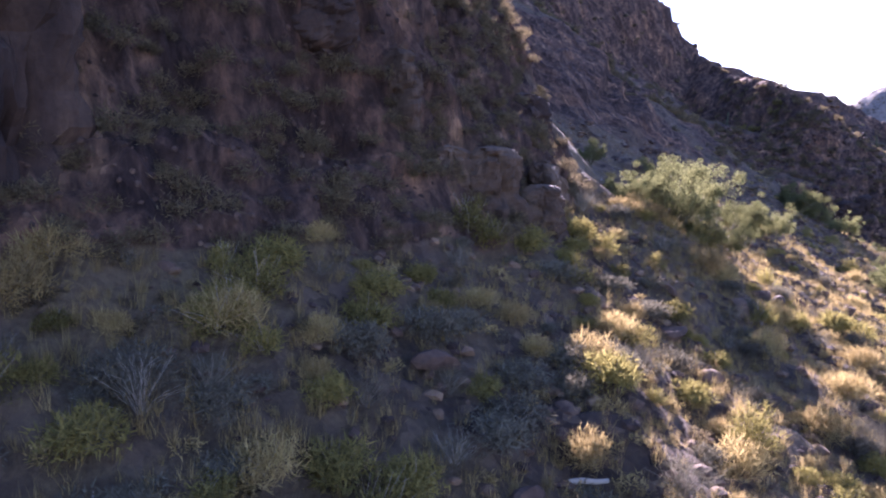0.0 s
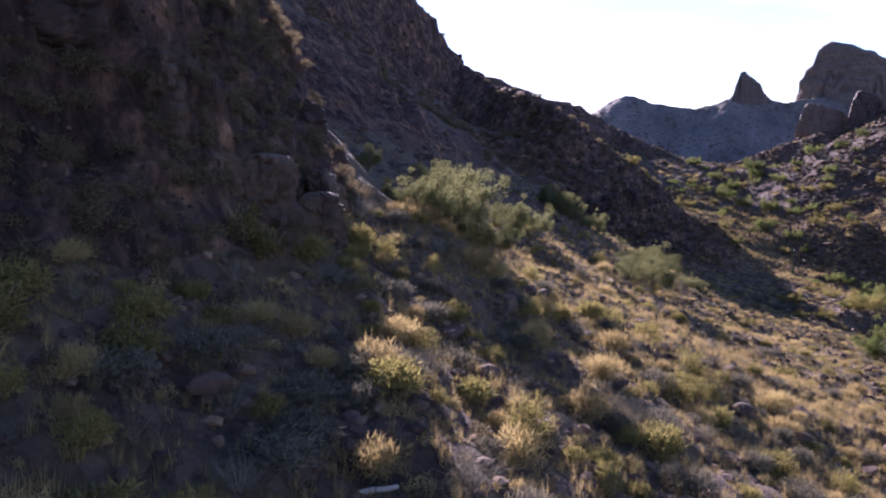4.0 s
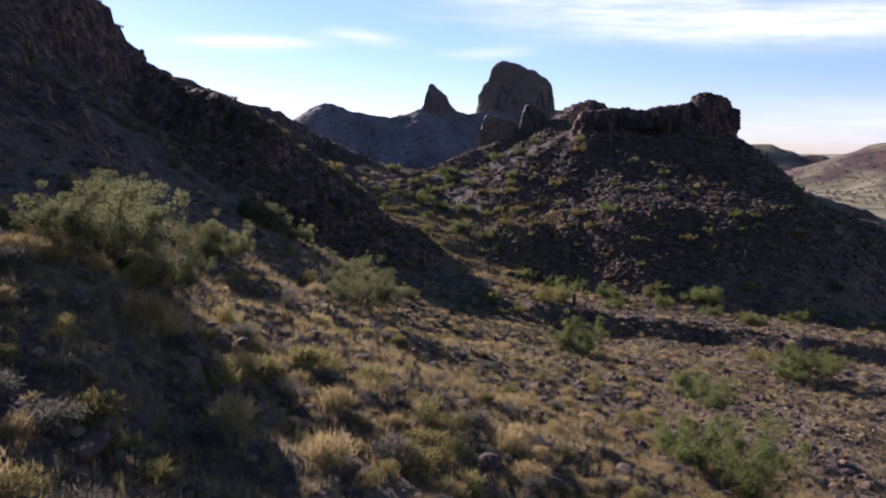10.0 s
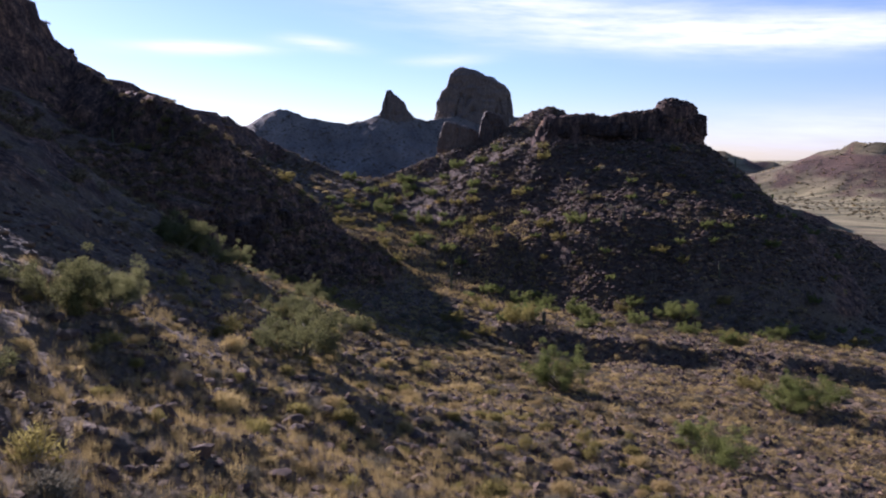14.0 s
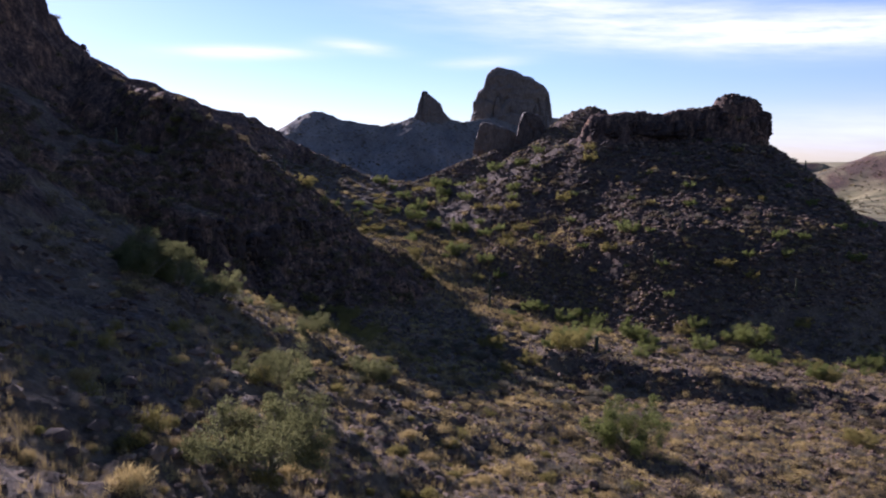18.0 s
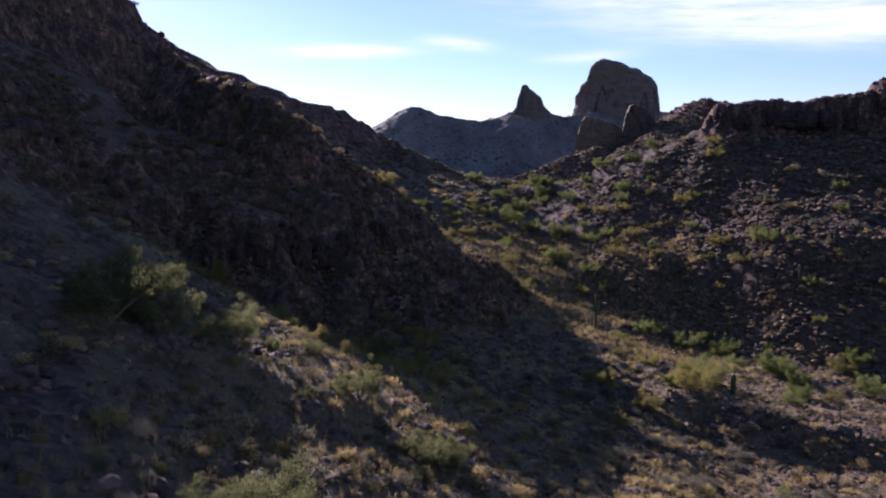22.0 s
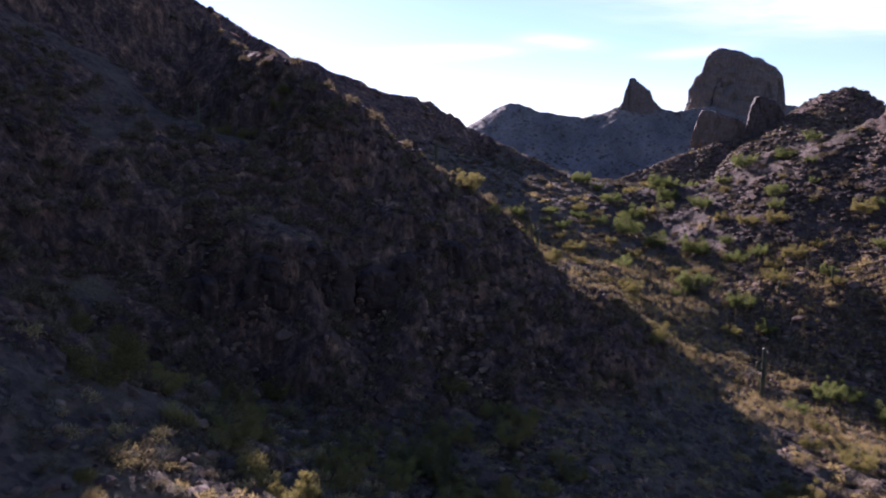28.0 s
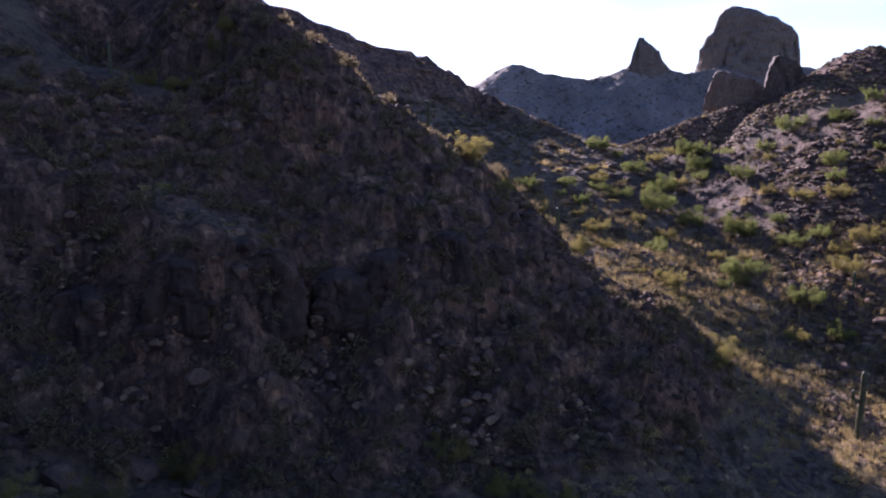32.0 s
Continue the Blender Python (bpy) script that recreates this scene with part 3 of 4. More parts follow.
def rock_material(name, stops, bump=0.10):
    m, n, l = material(name, 0.9)
    where, info = n.new("ShaderNodeNewGeometry"), n.new("ShaderNodeObjectInfo")
    streak = noise_node(n, l, where.outputs["Position"], 0.9, 7, 0.68, (1.0, 1.0, 0.35))
    fine = noise_node(n, l, where.outputs["Position"], 7, 5, 0.7)
    base = ramp(n, l, streak, stops)
    tone = ramp(n, l, where.outputs["Random Per Island"], [(0.0, (0.5, 0.48, 0.48)), (1.0, (1.15, 1.08, 1.0))])
    colour = mixed(n, l, 1.0, base, tone, "MULTIPLY")
    colour = mixed(n, l, 0.6, colour, ramp(n, l, fine, [(0.3, (0.6, 0.6, 0.6)), (0.7, (1.3, 1.3, 1.3))]), "MULTIPLY")
    l.new(colour, n["Principled BSDF"].inputs["Base Color"])
    bumped(n, l, mixed(n, l, 0.4, streak, fine), 0.8, bump)
    return m


m_rock = rock_material("varnished_rock", [(0.28, (0.036, 0.026, 0.022)), (0.5, (0.082, 0.057, 0.043)), (0.72, (0.18, 0.124, 0.082))])
m_tan = rock_material("tan_rock", [(0.28, (0.075, 0.052, 0.036)), (0.5, (0.165, 0.115, 0.073)), (0.72, (0.32, 0.23, 0.14))])
m_butte = rock_material("butte_rock", [(0.28, (0.12, 0.105, 0.09)), (0.5, (0.185, 0.162, 0.137)), (0.72, (0.27, 0.235, 0.195))], 0.5)

m_stack = rock_material("stack_rock", [(0.28, (0.05, 0.042, 0.036)), (0.5, (0.10, 0.082, 0.068)), (0.72, (0.19, 0.15, 0.115))], 0.4)
m_tan_far = rock_material("bluff_rock", [(0.28, (0.12, 0.098, 0.078)), (0.5, (0.19, 0.155, 0.12)), (0.72, (0.28, 0.23, 0.17))], 0.4)


def far_slope_material():
    """Bare grey brown mountain side with dark specks of brush and paler washes."""
    m, n, l = material("far_slope", 0.95)
    where = n.new("ShaderNodeNewGeometry").outputs["Position"]
    wash = noise_node(n, l, where, 0.05, 5, 0.6, (1.0, 0.5, 0.5))
    base = ramp(n, l, wash, [(0.3, (0.11, 0.098, 0.084)), (0.5, (0.165, 0.146, 0.122)), (0.7, (0.23, 0.20, 0.165))])
    speck = n.new("ShaderNodeTexVoronoi")
    speck.inputs["Scale"].default_value = 0.30
    l.new(where, speck.inputs["Vector"])
    dots = ramp(n, l, speck.outputs["Distance"], [(0.22, (0.42, 0.42, 0.36)), (0.45, (1, 1, 1))])
    colour = mixed(n, l, ramp(n, l, noise_node(n, l, where, 0.12, 3), [(0.4, (0, 0, 0)), (0.6, (0.9, 0.9, 0.9))]), base, mixed(n, l, 1.0, base, dots, "MULTIPLY"))
    stone = noise_node(n, l, where, 0.9, 5, 0.7)
    colour = mixed(n, l, 0.7, colour, ramp(n, l, stone, [(0.35, (0.6, 0.6, 0.6)), (0.65, (1.3, 1.3, 1.3))]), "MULTIPLY")
    l.new(colour, n["Principled BSDF"].inputs["Base Color"])
    bumped(n, l, mixed(n, l, 0.5, stone, wash), 1.0, 1.6)
    return m


m_bark, bn, bl = material("palo_verde_bark", 0.8)
bl.new(ramp(bn, bl, noise_node(bn, bl, bn.new("ShaderNodeTexCoord").outputs["Object"], 4), [(0.3, (0.06, 0.055, 0.03)), (0.7, (0.17, 0.15, 0.08))]), bn["Principled BSDF"].inputs["Base Color"])
m_twig, tn, tl = material("dry_twig", 0.9)
tl.new(ramp(tn, tl, tn.new("ShaderNodeObjectInfo").outputs["Random"], [(0.0, (0.17, 0.14, 0.10)), (1.0, (0.36, 0.32, 0.25))]), tn["Principled BSDF"].inputs["Base Color"])
m_cactus, cn, cl = material("saguaro_skin", 0.6)
cl.new(ramp(cn, cl, noise_node(cn, cl, cn.new("ShaderNodeTexCoord").outputs["Object"], 3.0, 4), [(0.3, (0.035, 0.040, 0.022)), (0.7, (0.085, 0.088, 0.045))]), cn["Principled BSDF"].inputs["Base Color"])


backdrop_mesh = bpy.data.objects["backdrop_range"].data
backdrop_mesh.materials.clear()
backdrop_mesh.materials.append(far_slope_material())

# ---- far rocks: the butte, the spire and the stacks ----
def cliff(name, tops, foot, y, thick, mat, label, seed, rough, side=0.5, category="rock formation"):
    """A free-standing rock wall: its skyline as pairs of x and height, its plan a long broken oval; the sheer sides are cracked and bedded."""
    tops = np.array(tops, float)
    x0, x1 = tops[0, 0], tops[-1, 0]
    n, m = 150, 60
    turn = np.linspace(0, 2 * np.pi, n, endpoint=False)
    c, s = np.sign(np.cos(turn)) * np.abs(np.cos(turn)) ** 0.7, np.sign(np.sin(turn)) * np.abs(np.sin(turn)) ** 0.7
    level = np.linspace(0, 1, m)[:, None]
    px = (x0 + x1) / 2 + (x1 - x0) / 2 * c[None] * (1.10 - 0.10 * np.minimum(level / 0.5, 1))
    top = np.interp(np.clip(px, x0, x1), tops[:, 0], tops[:, 1])
    wall = np.minimum(level / 0.78, 1)
    over = np.clip((level - 0.78) / 0.22, 0, 1)
    shrink = np.sqrt(np.clip(1 - over**2, 0, 1)) * (1.06 - 0.14 * wall)
    py = y + thick * s[None] * shrink
    pz = foot + (top - foot) * (0.90 * wall + 0.10 * np.sin(over * np.pi / 2))
    k = rough
    crack = 0.9 * layered(px / (7 * k), py / (7 * k), pz / (26 * k), 4, seed) - 1.1 * np.exp(-(layered(px / (6 * k), py / (6 * k), pz / (40 * k), 3, seed + 2) / 0.09) ** 2)
    bed = 0.45 * (((pz + 1.5 * layered(px / 12, py / 12, 0, 2, seed + 3)) / (4.2 * k)) % 1 - 0.5) + 0.35 * layered(px / (2.2 * k), py / (2.2 * k), pz / (1.6 * k), 3, seed + 9)
    out = k * (crack + bed) * np.where(over > 0.5, 0.3, 1)
    px, py = px + side * out * c[None], py + out * s[None]
    pz = pz + 0.5 * k * layered(px / (2.6 * k), py / (5 * k), 0, 3, seed + 5) * wall
    v = np.stack([px, py, pz], -1).reshape(-1, 3)
    f = [(a * n + b, a * n + (b + 1) % n, (a + 1) * n + (b + 1) % n, (a + 1) * n + b) for a in range(m - 1) for b in range(n)]
    mesh = raw_mesh(name, v, f, False)
    mesh.materials.append(mat)
    return tagged(new(name, mesh), label, category)


cliff("butte", [(-8.5, 31), (-7, 36), (-6, 44), (-2.5, 52), (1.8, 55.5), (3, 61), (4.5, 65.5), (8, 69.6), (15, 71.8), (22, 70.4), (30, 68), (43, 62.8), (52, 57), (56.6, 51), (58.4, 42), (60, 32)], 12, 640, 22, m_butte, "massive grey brown butte with sheer sides on the skyline", 71, 2.6)
cliff("rock_spire", [(-54, 29), (-51, 33.5), (-49.4, 40.5), (-47.6, 46), (-46.8, 49.4), (-45, 50.6), (-43, 49.6), (-41.5, 48), (-38, 45.2), (-32.6, 41), (-30.2, 34.5), (-25, 29)], 20, 598, 9, m_butte, "pointed rock spire standing on the far ridge", 72, 1.2)
cliff("rock_tower", [(19, 4), (20.5, 13), (21.5, 20), (23, 24.2), (25, 24.9), (28, 24.2), (32, 22.6), (35, 18), (38, 10), (40, 4)], -2, 441, 5.5, m_stack, "dark broken rock wall behind the saddle", 73, 1.0, 1.6)
cliff("rock_bluff", [(-4.5, 5), (-3, 12), (-1.8, 16.5), (-0.5, 19.2), (2, 19.8), (6, 18.6), (13, 16.4), (19, 14), (24, 8), (28, 2)], -10, 458, 6, m_tan_far, "pale tan bluff at the foot of the butte", 74, 0.9, 1.5)


# ---- near rock: pillars and outcrops on the crags ----
def outcrop(name, x, y, z, wide, tall, seed, mat, label, lean=0.0, foot=0.3):
    """A craggy upright block with cracks and ledges, its foot in the ground."""
    zs = np.linspace(0, 1, 46)
    turn = np.linspace(0, 2 * np.pi, 60, endpoint=False)
    zz, tt = np.meshgrid(zs, turn, indexing="ij")
    swell = (1.12 - 0.5 * zz**2.2) * np.where(zz > 0.93, np.sqrt(np.clip((1 - zz) / 0.07, 0, 1)) * 0.6 + 0.4, 1)
    lobes = 1 + 0.16 * np.cos(3 * tt + seed) + 0.10 * np.cos(5 * tt + 2 * seed)
    r = wide / 2 * swell * lobes * (foot + (1 - foot) * smooth(0, 0.3, zz))
    px, py, pz = r * np.cos(tt) + lean * zz * tall, r * np.sin(tt), zz * tall - 0.12 * tall
    k = wide
    bump = 0.16 * k * layered(px / (0.5 * k) + seed, py / (0.5 * k), pz / (1.3 * k), 4, seed) + 0.07 * k * np.round(2.5 * layered(px / (0.3 * k), py / (0.3 * k) + seed, pz / (0.4 * k), 2, seed + 5)) / 2.5
    bump = bump - 0.10 * k * np.exp(-((layered(px / (0.45 * k), py / (0.45 * k), pz / (2.5 * k), 2, seed + 2)) / 0.10) ** 2) - 0.06 * k * np.exp(-((((pz / (0.6 * k) + 0.5 * layered(px / k, py / k, 0, 2, seed + 4)) % 1) - 0.5) / 0.08) ** 2)
    bump = bump + 0.045 * k * layered(px / (0.12 * k), py / (0.12 * k), pz / (0.14 * k), 3, seed + 6, 0.6)
    px, py = px + bump * np.cos(tt), py + bump * np.sin(tt)
    v = np.vstack([np.stack([px, py, pz], -1).reshape(-1, 3), [[px[-1].mean(), py[-1].mean(), pz[-1, 0] + 0.02 * tall]]])
    n, m = len(turn), len(zs)
    f = [(a * n + s, a * n + (s + 1) % n, (a + 1) * n + (s + 1) % n, (a + 1) * n + s) for a in range(m - 1) for s in range(n)]
    mesh = raw_mesh(name, v, f, False)
    bm = bmesh.new()
    bm.from_mesh(mesh)
    bm.verts.ensure_lookup_table()
    for s in range(n):
        bm.faces.new((bm.verts[(m - 1) * n + s], bm.verts[(m - 1) * n + (s + 1) % n], bm.verts[len(v) - 1]))
    bm.to_mesh(mesh)
    bm.free()
    mesh.materials.append(mat)
    ob = tagged(new(name, mesh), label, "rock", "rock outcrops")
    ob.location = (x, y, z)
    return ob


outcrop("rock_pillar", -12.9, 2.8, -3.6, 2.3, 12.5, 3, m_rock, "tall dark brown rock pillar with ochre streaks against the cliff", 0.02, 1.0)
outcrop("rock_pillar", -12.9, 0.3, -3.4, 2.8, 12.0, 8, m_rock, "dark cracked rock pillar beside the cliff", 0.0, 1.0)
for x, y, wide, tall, seed in [(-12.2, 14.2, 1.5, 3.0, 11), (-11.8, 15.8, 1.2, 2.2, 12), (-13.4, 12.0, 1.4, 2.8, 13), (-12.9, 17.4, 1.3, 2.4, 14), (-12.6, 13.0, 1.2, 2.0, 15)]:
    outcrop("rock_outcrop", x, y, z_at(x, y) - 0.4 * tall, wide, tall, seed, m_tan, "pale tan broken rock face at the foot of the cliff")
for x, y, wide, tall, seed in [(-14.6, 8.5, 1.7, 3.2, 21), (-15.4, 13.8, 1.8, 3.4, 22), (-15.6, 19.8, 1.8, 3.0, 23), (-18.0, 17, 2.0, 3.5, 26), (-14.0, 10.2, 1.3, 2.4, 29), (-17.0, 11, 1.8, 3.2, 30)]:
    outcrop("rock_outcrop", x, y, z_at(x, y) - 0.5 * tall, wide, tall, seed, m_rock, "dark varnished rock rib on the crag")
for x, y, wide, tall, seed in [(-33, 112.4, 3.6, 6, 31), (-30.6, 115.6, 3.2, 5.5, 32), (-37, 110, 3.4, 5, 33), (-26, 121, 3, 5.5, 35), (-28.6, 118, 3, 5, 37), (-24, 123.6, 2.6, 4.2, 38), (-41, 108, 3.2, 4.6, 39)]:
    outcrop("rock_outcrop", x, y, z_at(x, y) - 0.62 * tall, wide, tall, seed, m_rock, "dark vertical rock rib on the shaded buttress")
RIM_TOP = 8.6
for x, y, wide, tall, seed in [(25.5, 193.5, 4.0, 5, 50), (29, 192, 4.4, 4.8, 51), (33, 191, 4.8, 4.2, 52), (37.5, 190, 5.2, 4.6, 53), (42, 189, 5.0, 4.6, 54), (46.5, 187.6, 5.2, 5, 55), (51, 184.6, 5.4, 7, 56), (55.5, 183.6, 5.6, 7.5, 57), (58.2, 186.4, 5, 7, 58)]:
    outcrop("rock_outcrop", x, y, (RIM_TOP - 0.9 if x < 50 else RIM_TOP + 0.9) - 0.88 * tall, wide, tall, seed, m_rock, "dark rimrock block on the edge of the flat-topped hill")


# ---- trees and cacti ----
def palo_verde_meshes(seed):
    """Trunk with limbs, and a crown about 3 m wide and 2.5 m high, built round the limbs' ends."""
    r = np.random.default_rng(seed)
    wood, tips = [], []
    for k in range(5):
        turn = 2 * np.pi * (k + 0.5 * r.random()) / 5
        lean = 0.45 + 0.65 * r.random()
        p = np.array([0.06 * np.cos(turn), 0.06 * np.sin(turn), -0.15])
        way = np.array([np.cos(turn) * lean, np.sin(turn) * lean, 0.8])
        pts = [p]
        for _ in range(5):
            way = way + r.normal(0, 0.13, 3)
            p = p + way / np.linalg.norm(way) * 0.27
            pts.append(p)
        wood.append(tube(pts, np.linspace(0.055, 0.03, 6), 6))
        for b in range(6):
            start = pts[2 + b % 4]
            a = turn + r.normal(0, 1.0)
            w2 = np.array([np.cos(a), np.sin(a), 0.45 + 0.5 * r.random()])
            q, bp = start, [start]
            for _ in range(4):
                w2 = w2 + r.normal(0, 0.25, 3)
                q = q + w2 / np.linalg.norm(w2) * (0.17 + 0.12 * r.random())
                bp.append(q)
            wood.append(tube(bp, np.linspace(0.024, 0.008, 5), 4))
            tips += [bp[-1], bp[-2] + r.normal(0, 0.12, 3), bp[-1] + r.normal(0, 0.2, 3)]
    v, f = merged(wood)
    trunk = raw_mesh("trunk", v, f, True)
    tips = np.array(tips)
    lv, lf = merged([blades(r, tips, r.uniform(0.14, 0.34, len(tips)), 150, 0.085, 0.022, 0.0, 0.35), blades(r, tips * np.array([0.8, 0.8, 0.75]), 0.28, 40, 0.13, 0.014, 0.1)])
    crown = raw_mesh("crown", lv, lf)
    return trunk, crown


TREE_KINDS = [palo_verde_meshes(s) for s in (101, 102, 103, 104)]
m_trees = [m_green, m_valley, m_olive]


def palo_verde(x, y, wide, tone=0):
    k = rng.integers(len(TREE_KINDS))
    names = {0: "green leafy palo verde tree on the stony slope", 1: "bright green palo verde bush in the valley", 2: "dusty olive palo verde with pale yellow tips"}
    tree = thing("palo_verde_tree", x, y, z_at(x, y), names[tone], "tree", "palo verde trees")
    trunk, crown = TREE_KINDS[k]
    part("trunk", trunk, m_bark, tree)
    leaves = part("crown", crown, m_green, tree)
    leaves.material_slots[0].link = "OBJECT"
    leaves.material_slots[0].material = m_trees[tone]
    s = wide / 2.9
    tree.scale, tree.rotation_euler = (s, s, s * rng.uniform(0.95, 1.2)), (0, 0, rng.uniform(0, 6.28))
    return tree


# x, y, width of the crown
SLOPE_TREES = [(-12.5, 25.2, 3.6), (-11.5, 26.6, 2.6), (-13.5, 24.2, 2.4), (-13.0, 26.8, 2.4), (-18.8, 37.2, 3.0), (-15.4, 38.4, 3.0), (-14.3, 40.2, 2.5), (-17.2, 26.6, 1.5), (-9.0, 47.6, 4.4), (-21.0, 65.6, 3.2), (-22.0, 67.4, 3.6), (-22.6, 70.4, 3.2), (-20.6, 68.6, 3.0), (-19.0, 71.2, 3.0),
               (-20.0, 73.8, 1.4), (-18.4, 74.8, 1.2), (-17.6, 78.2, 1.4), (-13.5, 73.6, 2.5), (-14.9, 70.8, 0.9), (-11.3, 58.9, 3.2), (-12.3, 57.3, 1.8), (-9.5, 72.2, 2.4), (-20.0, 99.0, 2.8), (-8.8, 72.9, 1.8)]
VALLEY_TREES = [(16.3, 137.2, 3.6), (20.5, 128.7, 4.2), (29.1, 123.8, 3.4), (37.1, 126.6, 4.4), (38.3, 109.5, 3.6), (35.2, 116.6, 2.6), (11.9, 139.1, 3.2), (24.6, 155.0, 3.8), (-6.1, 172.2, 3.8),
                (-6.4, 161.5, 3.9), (-0.6, 156.0, 3.0), (-11.5, 176.3, 3.5), (-16.0, 179.6, 4.4), (-20.6, 182.0, 2.7), (-23.9, 181.4, 2.7), (7.8, 141.6, 2.9), (48.9, 118.5, 3.0), (30.8, 132.2, 2.8)]
DUSTY_TREES = [(9.0, 113.4, 4.4), (-0.4, 113.0, 3.3), (22.2, 183.4, 3.0), (22.4, 186.8, 2.6), (15.5, 174.6, 2.9), (19.0, 158.4, 3.2), (20.9, 152.1, 2.7), (-28.8, 133.2, 3.4), (-26.0, 132.6, 2.5),
               (-21.0, 137.5, 3.0), (-14.1, 143.2, 3.2), (-10.4, 131.1, 3.4), (0.7, 98.9, 1.9), (4.1, 109.3, 2.4), (30.7, 86.6, 2.7), (38.4, 108.8, 3.0), (-45.6, 128.6, 2.4), (-48.4, 125.5, 1.9), (-46.0, 127.6, 2.0), (-50.0, 124.2, 1.6)]
LOW_TREES = [(33.0, 79.0, 5.4), (30.2, 77.6, 3.6), (8.4, 75.0, 5.0), (14.2, 55.2, 4.2), (9.2, 34.6, 4.3), (7.4, 35.9, 2.6), (10.8, 118.3, 4.6), (-12, 204, 4.4), (-15.4, 189.7, 4.0), (-10.4, 198.8, 4.2), (-27.3, 208, 3.4), (2, 199, 4.0), (8, 196, 3.4), (-20, 196, 3.4), (-5, 190, 3.2)]
for places, tone in ((SLOPE_TREES, 0), (VALLEY_TREES, 1), (DUSTY_TREES, 2), (LOW_TREES, 1)):
    for x, y, wide in places:
        palo_verde(x, y, wide, tone)


def ribbed(points, radius, ribs=11):
    """A ribbed, round-topped cactus limb along points."""
    points = np.asarray(points, float)
    along = np.gradient(points, axis=0)
    along /= np.linalg.norm(along, axis=1, keepdims=True)
    a = np.cross(along, [0.2, 0.95, 0.1])
    a /= np.linalg.norm(a, axis=1, keepdims=True)
    b = np.cross(along, a)
    sides = ribs * 4
    turn = np.linspace(0, 2 * np.pi, sides, endpoint=False)
    flute = 1 + 0.11 * np.cos(ribs * turn)
    n = len(points)
    taper = np.ones(n)
    taper[-4:] = [0.96, 0.82, 0.52, 0.08]
    taper[0] *= 0.85
    ring = (a[:, None] * np.cos(turn)[None, :, None] + b[:, None] * np.sin(turn)[None, :, None]) * flute[None, :, None]
    v = (points[:, None] + ring * (radius * taper)[:, None, None]).reshape(-1, 3)
    f = [(k * sides + s, k * sides + (s + 1) % sides, (k + 1) * sides + (s + 1) % sides, (k + 1) * sides + s) for k in range(n - 1) for s in range(sides)]
    return v, np.array(f)


def saguaro(x, y, tall, radius, arms=(), label="slim green saguaro cactus on the slope"):
    cactus = thing("saguaro", x, y, z_at(x, y) - 0.1, label, "cactus", "saguaros")
    zs = np.r_[np.linspace(0, tall - radius, 12), tall - radius * np.array([0.6, 0.25, 0.0])]
    sway = 0.012 * tall * np.sin(zs / tall * 3 + x)
    part("trunk", raw_mesh("trunk", *ribbed(np.stack([sway, 0 * zs, zs], 1), radius), True), m_cactus, cactus)
    for height, turn, reach, rise in arms:
        pts = [(0.2 * reach * c, height + 0.1 * reach * c) for c in (0, 1)] + [(0.55 * reach, height + 0.1 * reach), (0.85 * reach, height + 0.25 * reach), (reach, height + 0.6 * reach)]
        pts += [(reach, height + 0.6 * reach + rise * q) for q in (0.3, 0.6, 0.85, 0.93, 0.98, 1.0)]
        pts = [(d * math.cos(turn), d * math.sin(turn), h) for d, h in pts]
        part("arm", raw_mesh("arm", *ribbed(pts, radius * 0.72, 9), True), m_cactus, cactus)
    return cactus


saguaro(-0.4, 133.6, 5.2, 0.17, [(3.0, 3.0, 0.5, 0.5)], "tall thin saguaro with one small arm on the sunny strip")
saguaro(-23.0, 143.0, 3.9, 0.18, [(0.5, 2.9, 0.8, 3.4)], "forked saguaro with two tall stems on the buttress edge")
saguaro(12.9, 115.2, 2.2, 0.22, (), "stout short saguaro beside a dusty bush")
saguaro(14.4, 114.4, 0.9, 0.17, (), "small young saguaro on the valley floor")
for x, y, tall in [(24.2, 157.3, 4.0), (27.3, 145.2, 2.6), (9.4, 159.0, 2.2), (3.5, 157.3, 1.9), (45.5, 133.7, 3.0), (63.9, 174.3, 2.2), (7.8, 38.3, 0.9), (-31.5, 133.0, 2.6), (-41.9, 164, 2.3), (-47.9, 170, 2.2), (-46.6, 132, 2.2), (-52, 123, 2.4), (33, 150, 2.4)]:
    saguaro(x, y, tall, 0.10 + 0.012 * tall)


# ---- shrubs near the path ----
def dome(seed, n_centres, count, size, width, flat=0.75, up=0.2):
    r = np.random.default_rng(seed)
    c = r.normal(0, 1, (n_centres, 3))
    c /= np.linalg.norm(c, axis=1, keepdims=True)
    c[:, 2] = np.abs(c[:, 2]) * flat
    c *= 0.38 * (0.45 + 0.55 * r.random((n_centres, 1)))
    c[:, 2] += 0.06
    return blades(r, c, 0.15, count, size, width, 0.0, up)


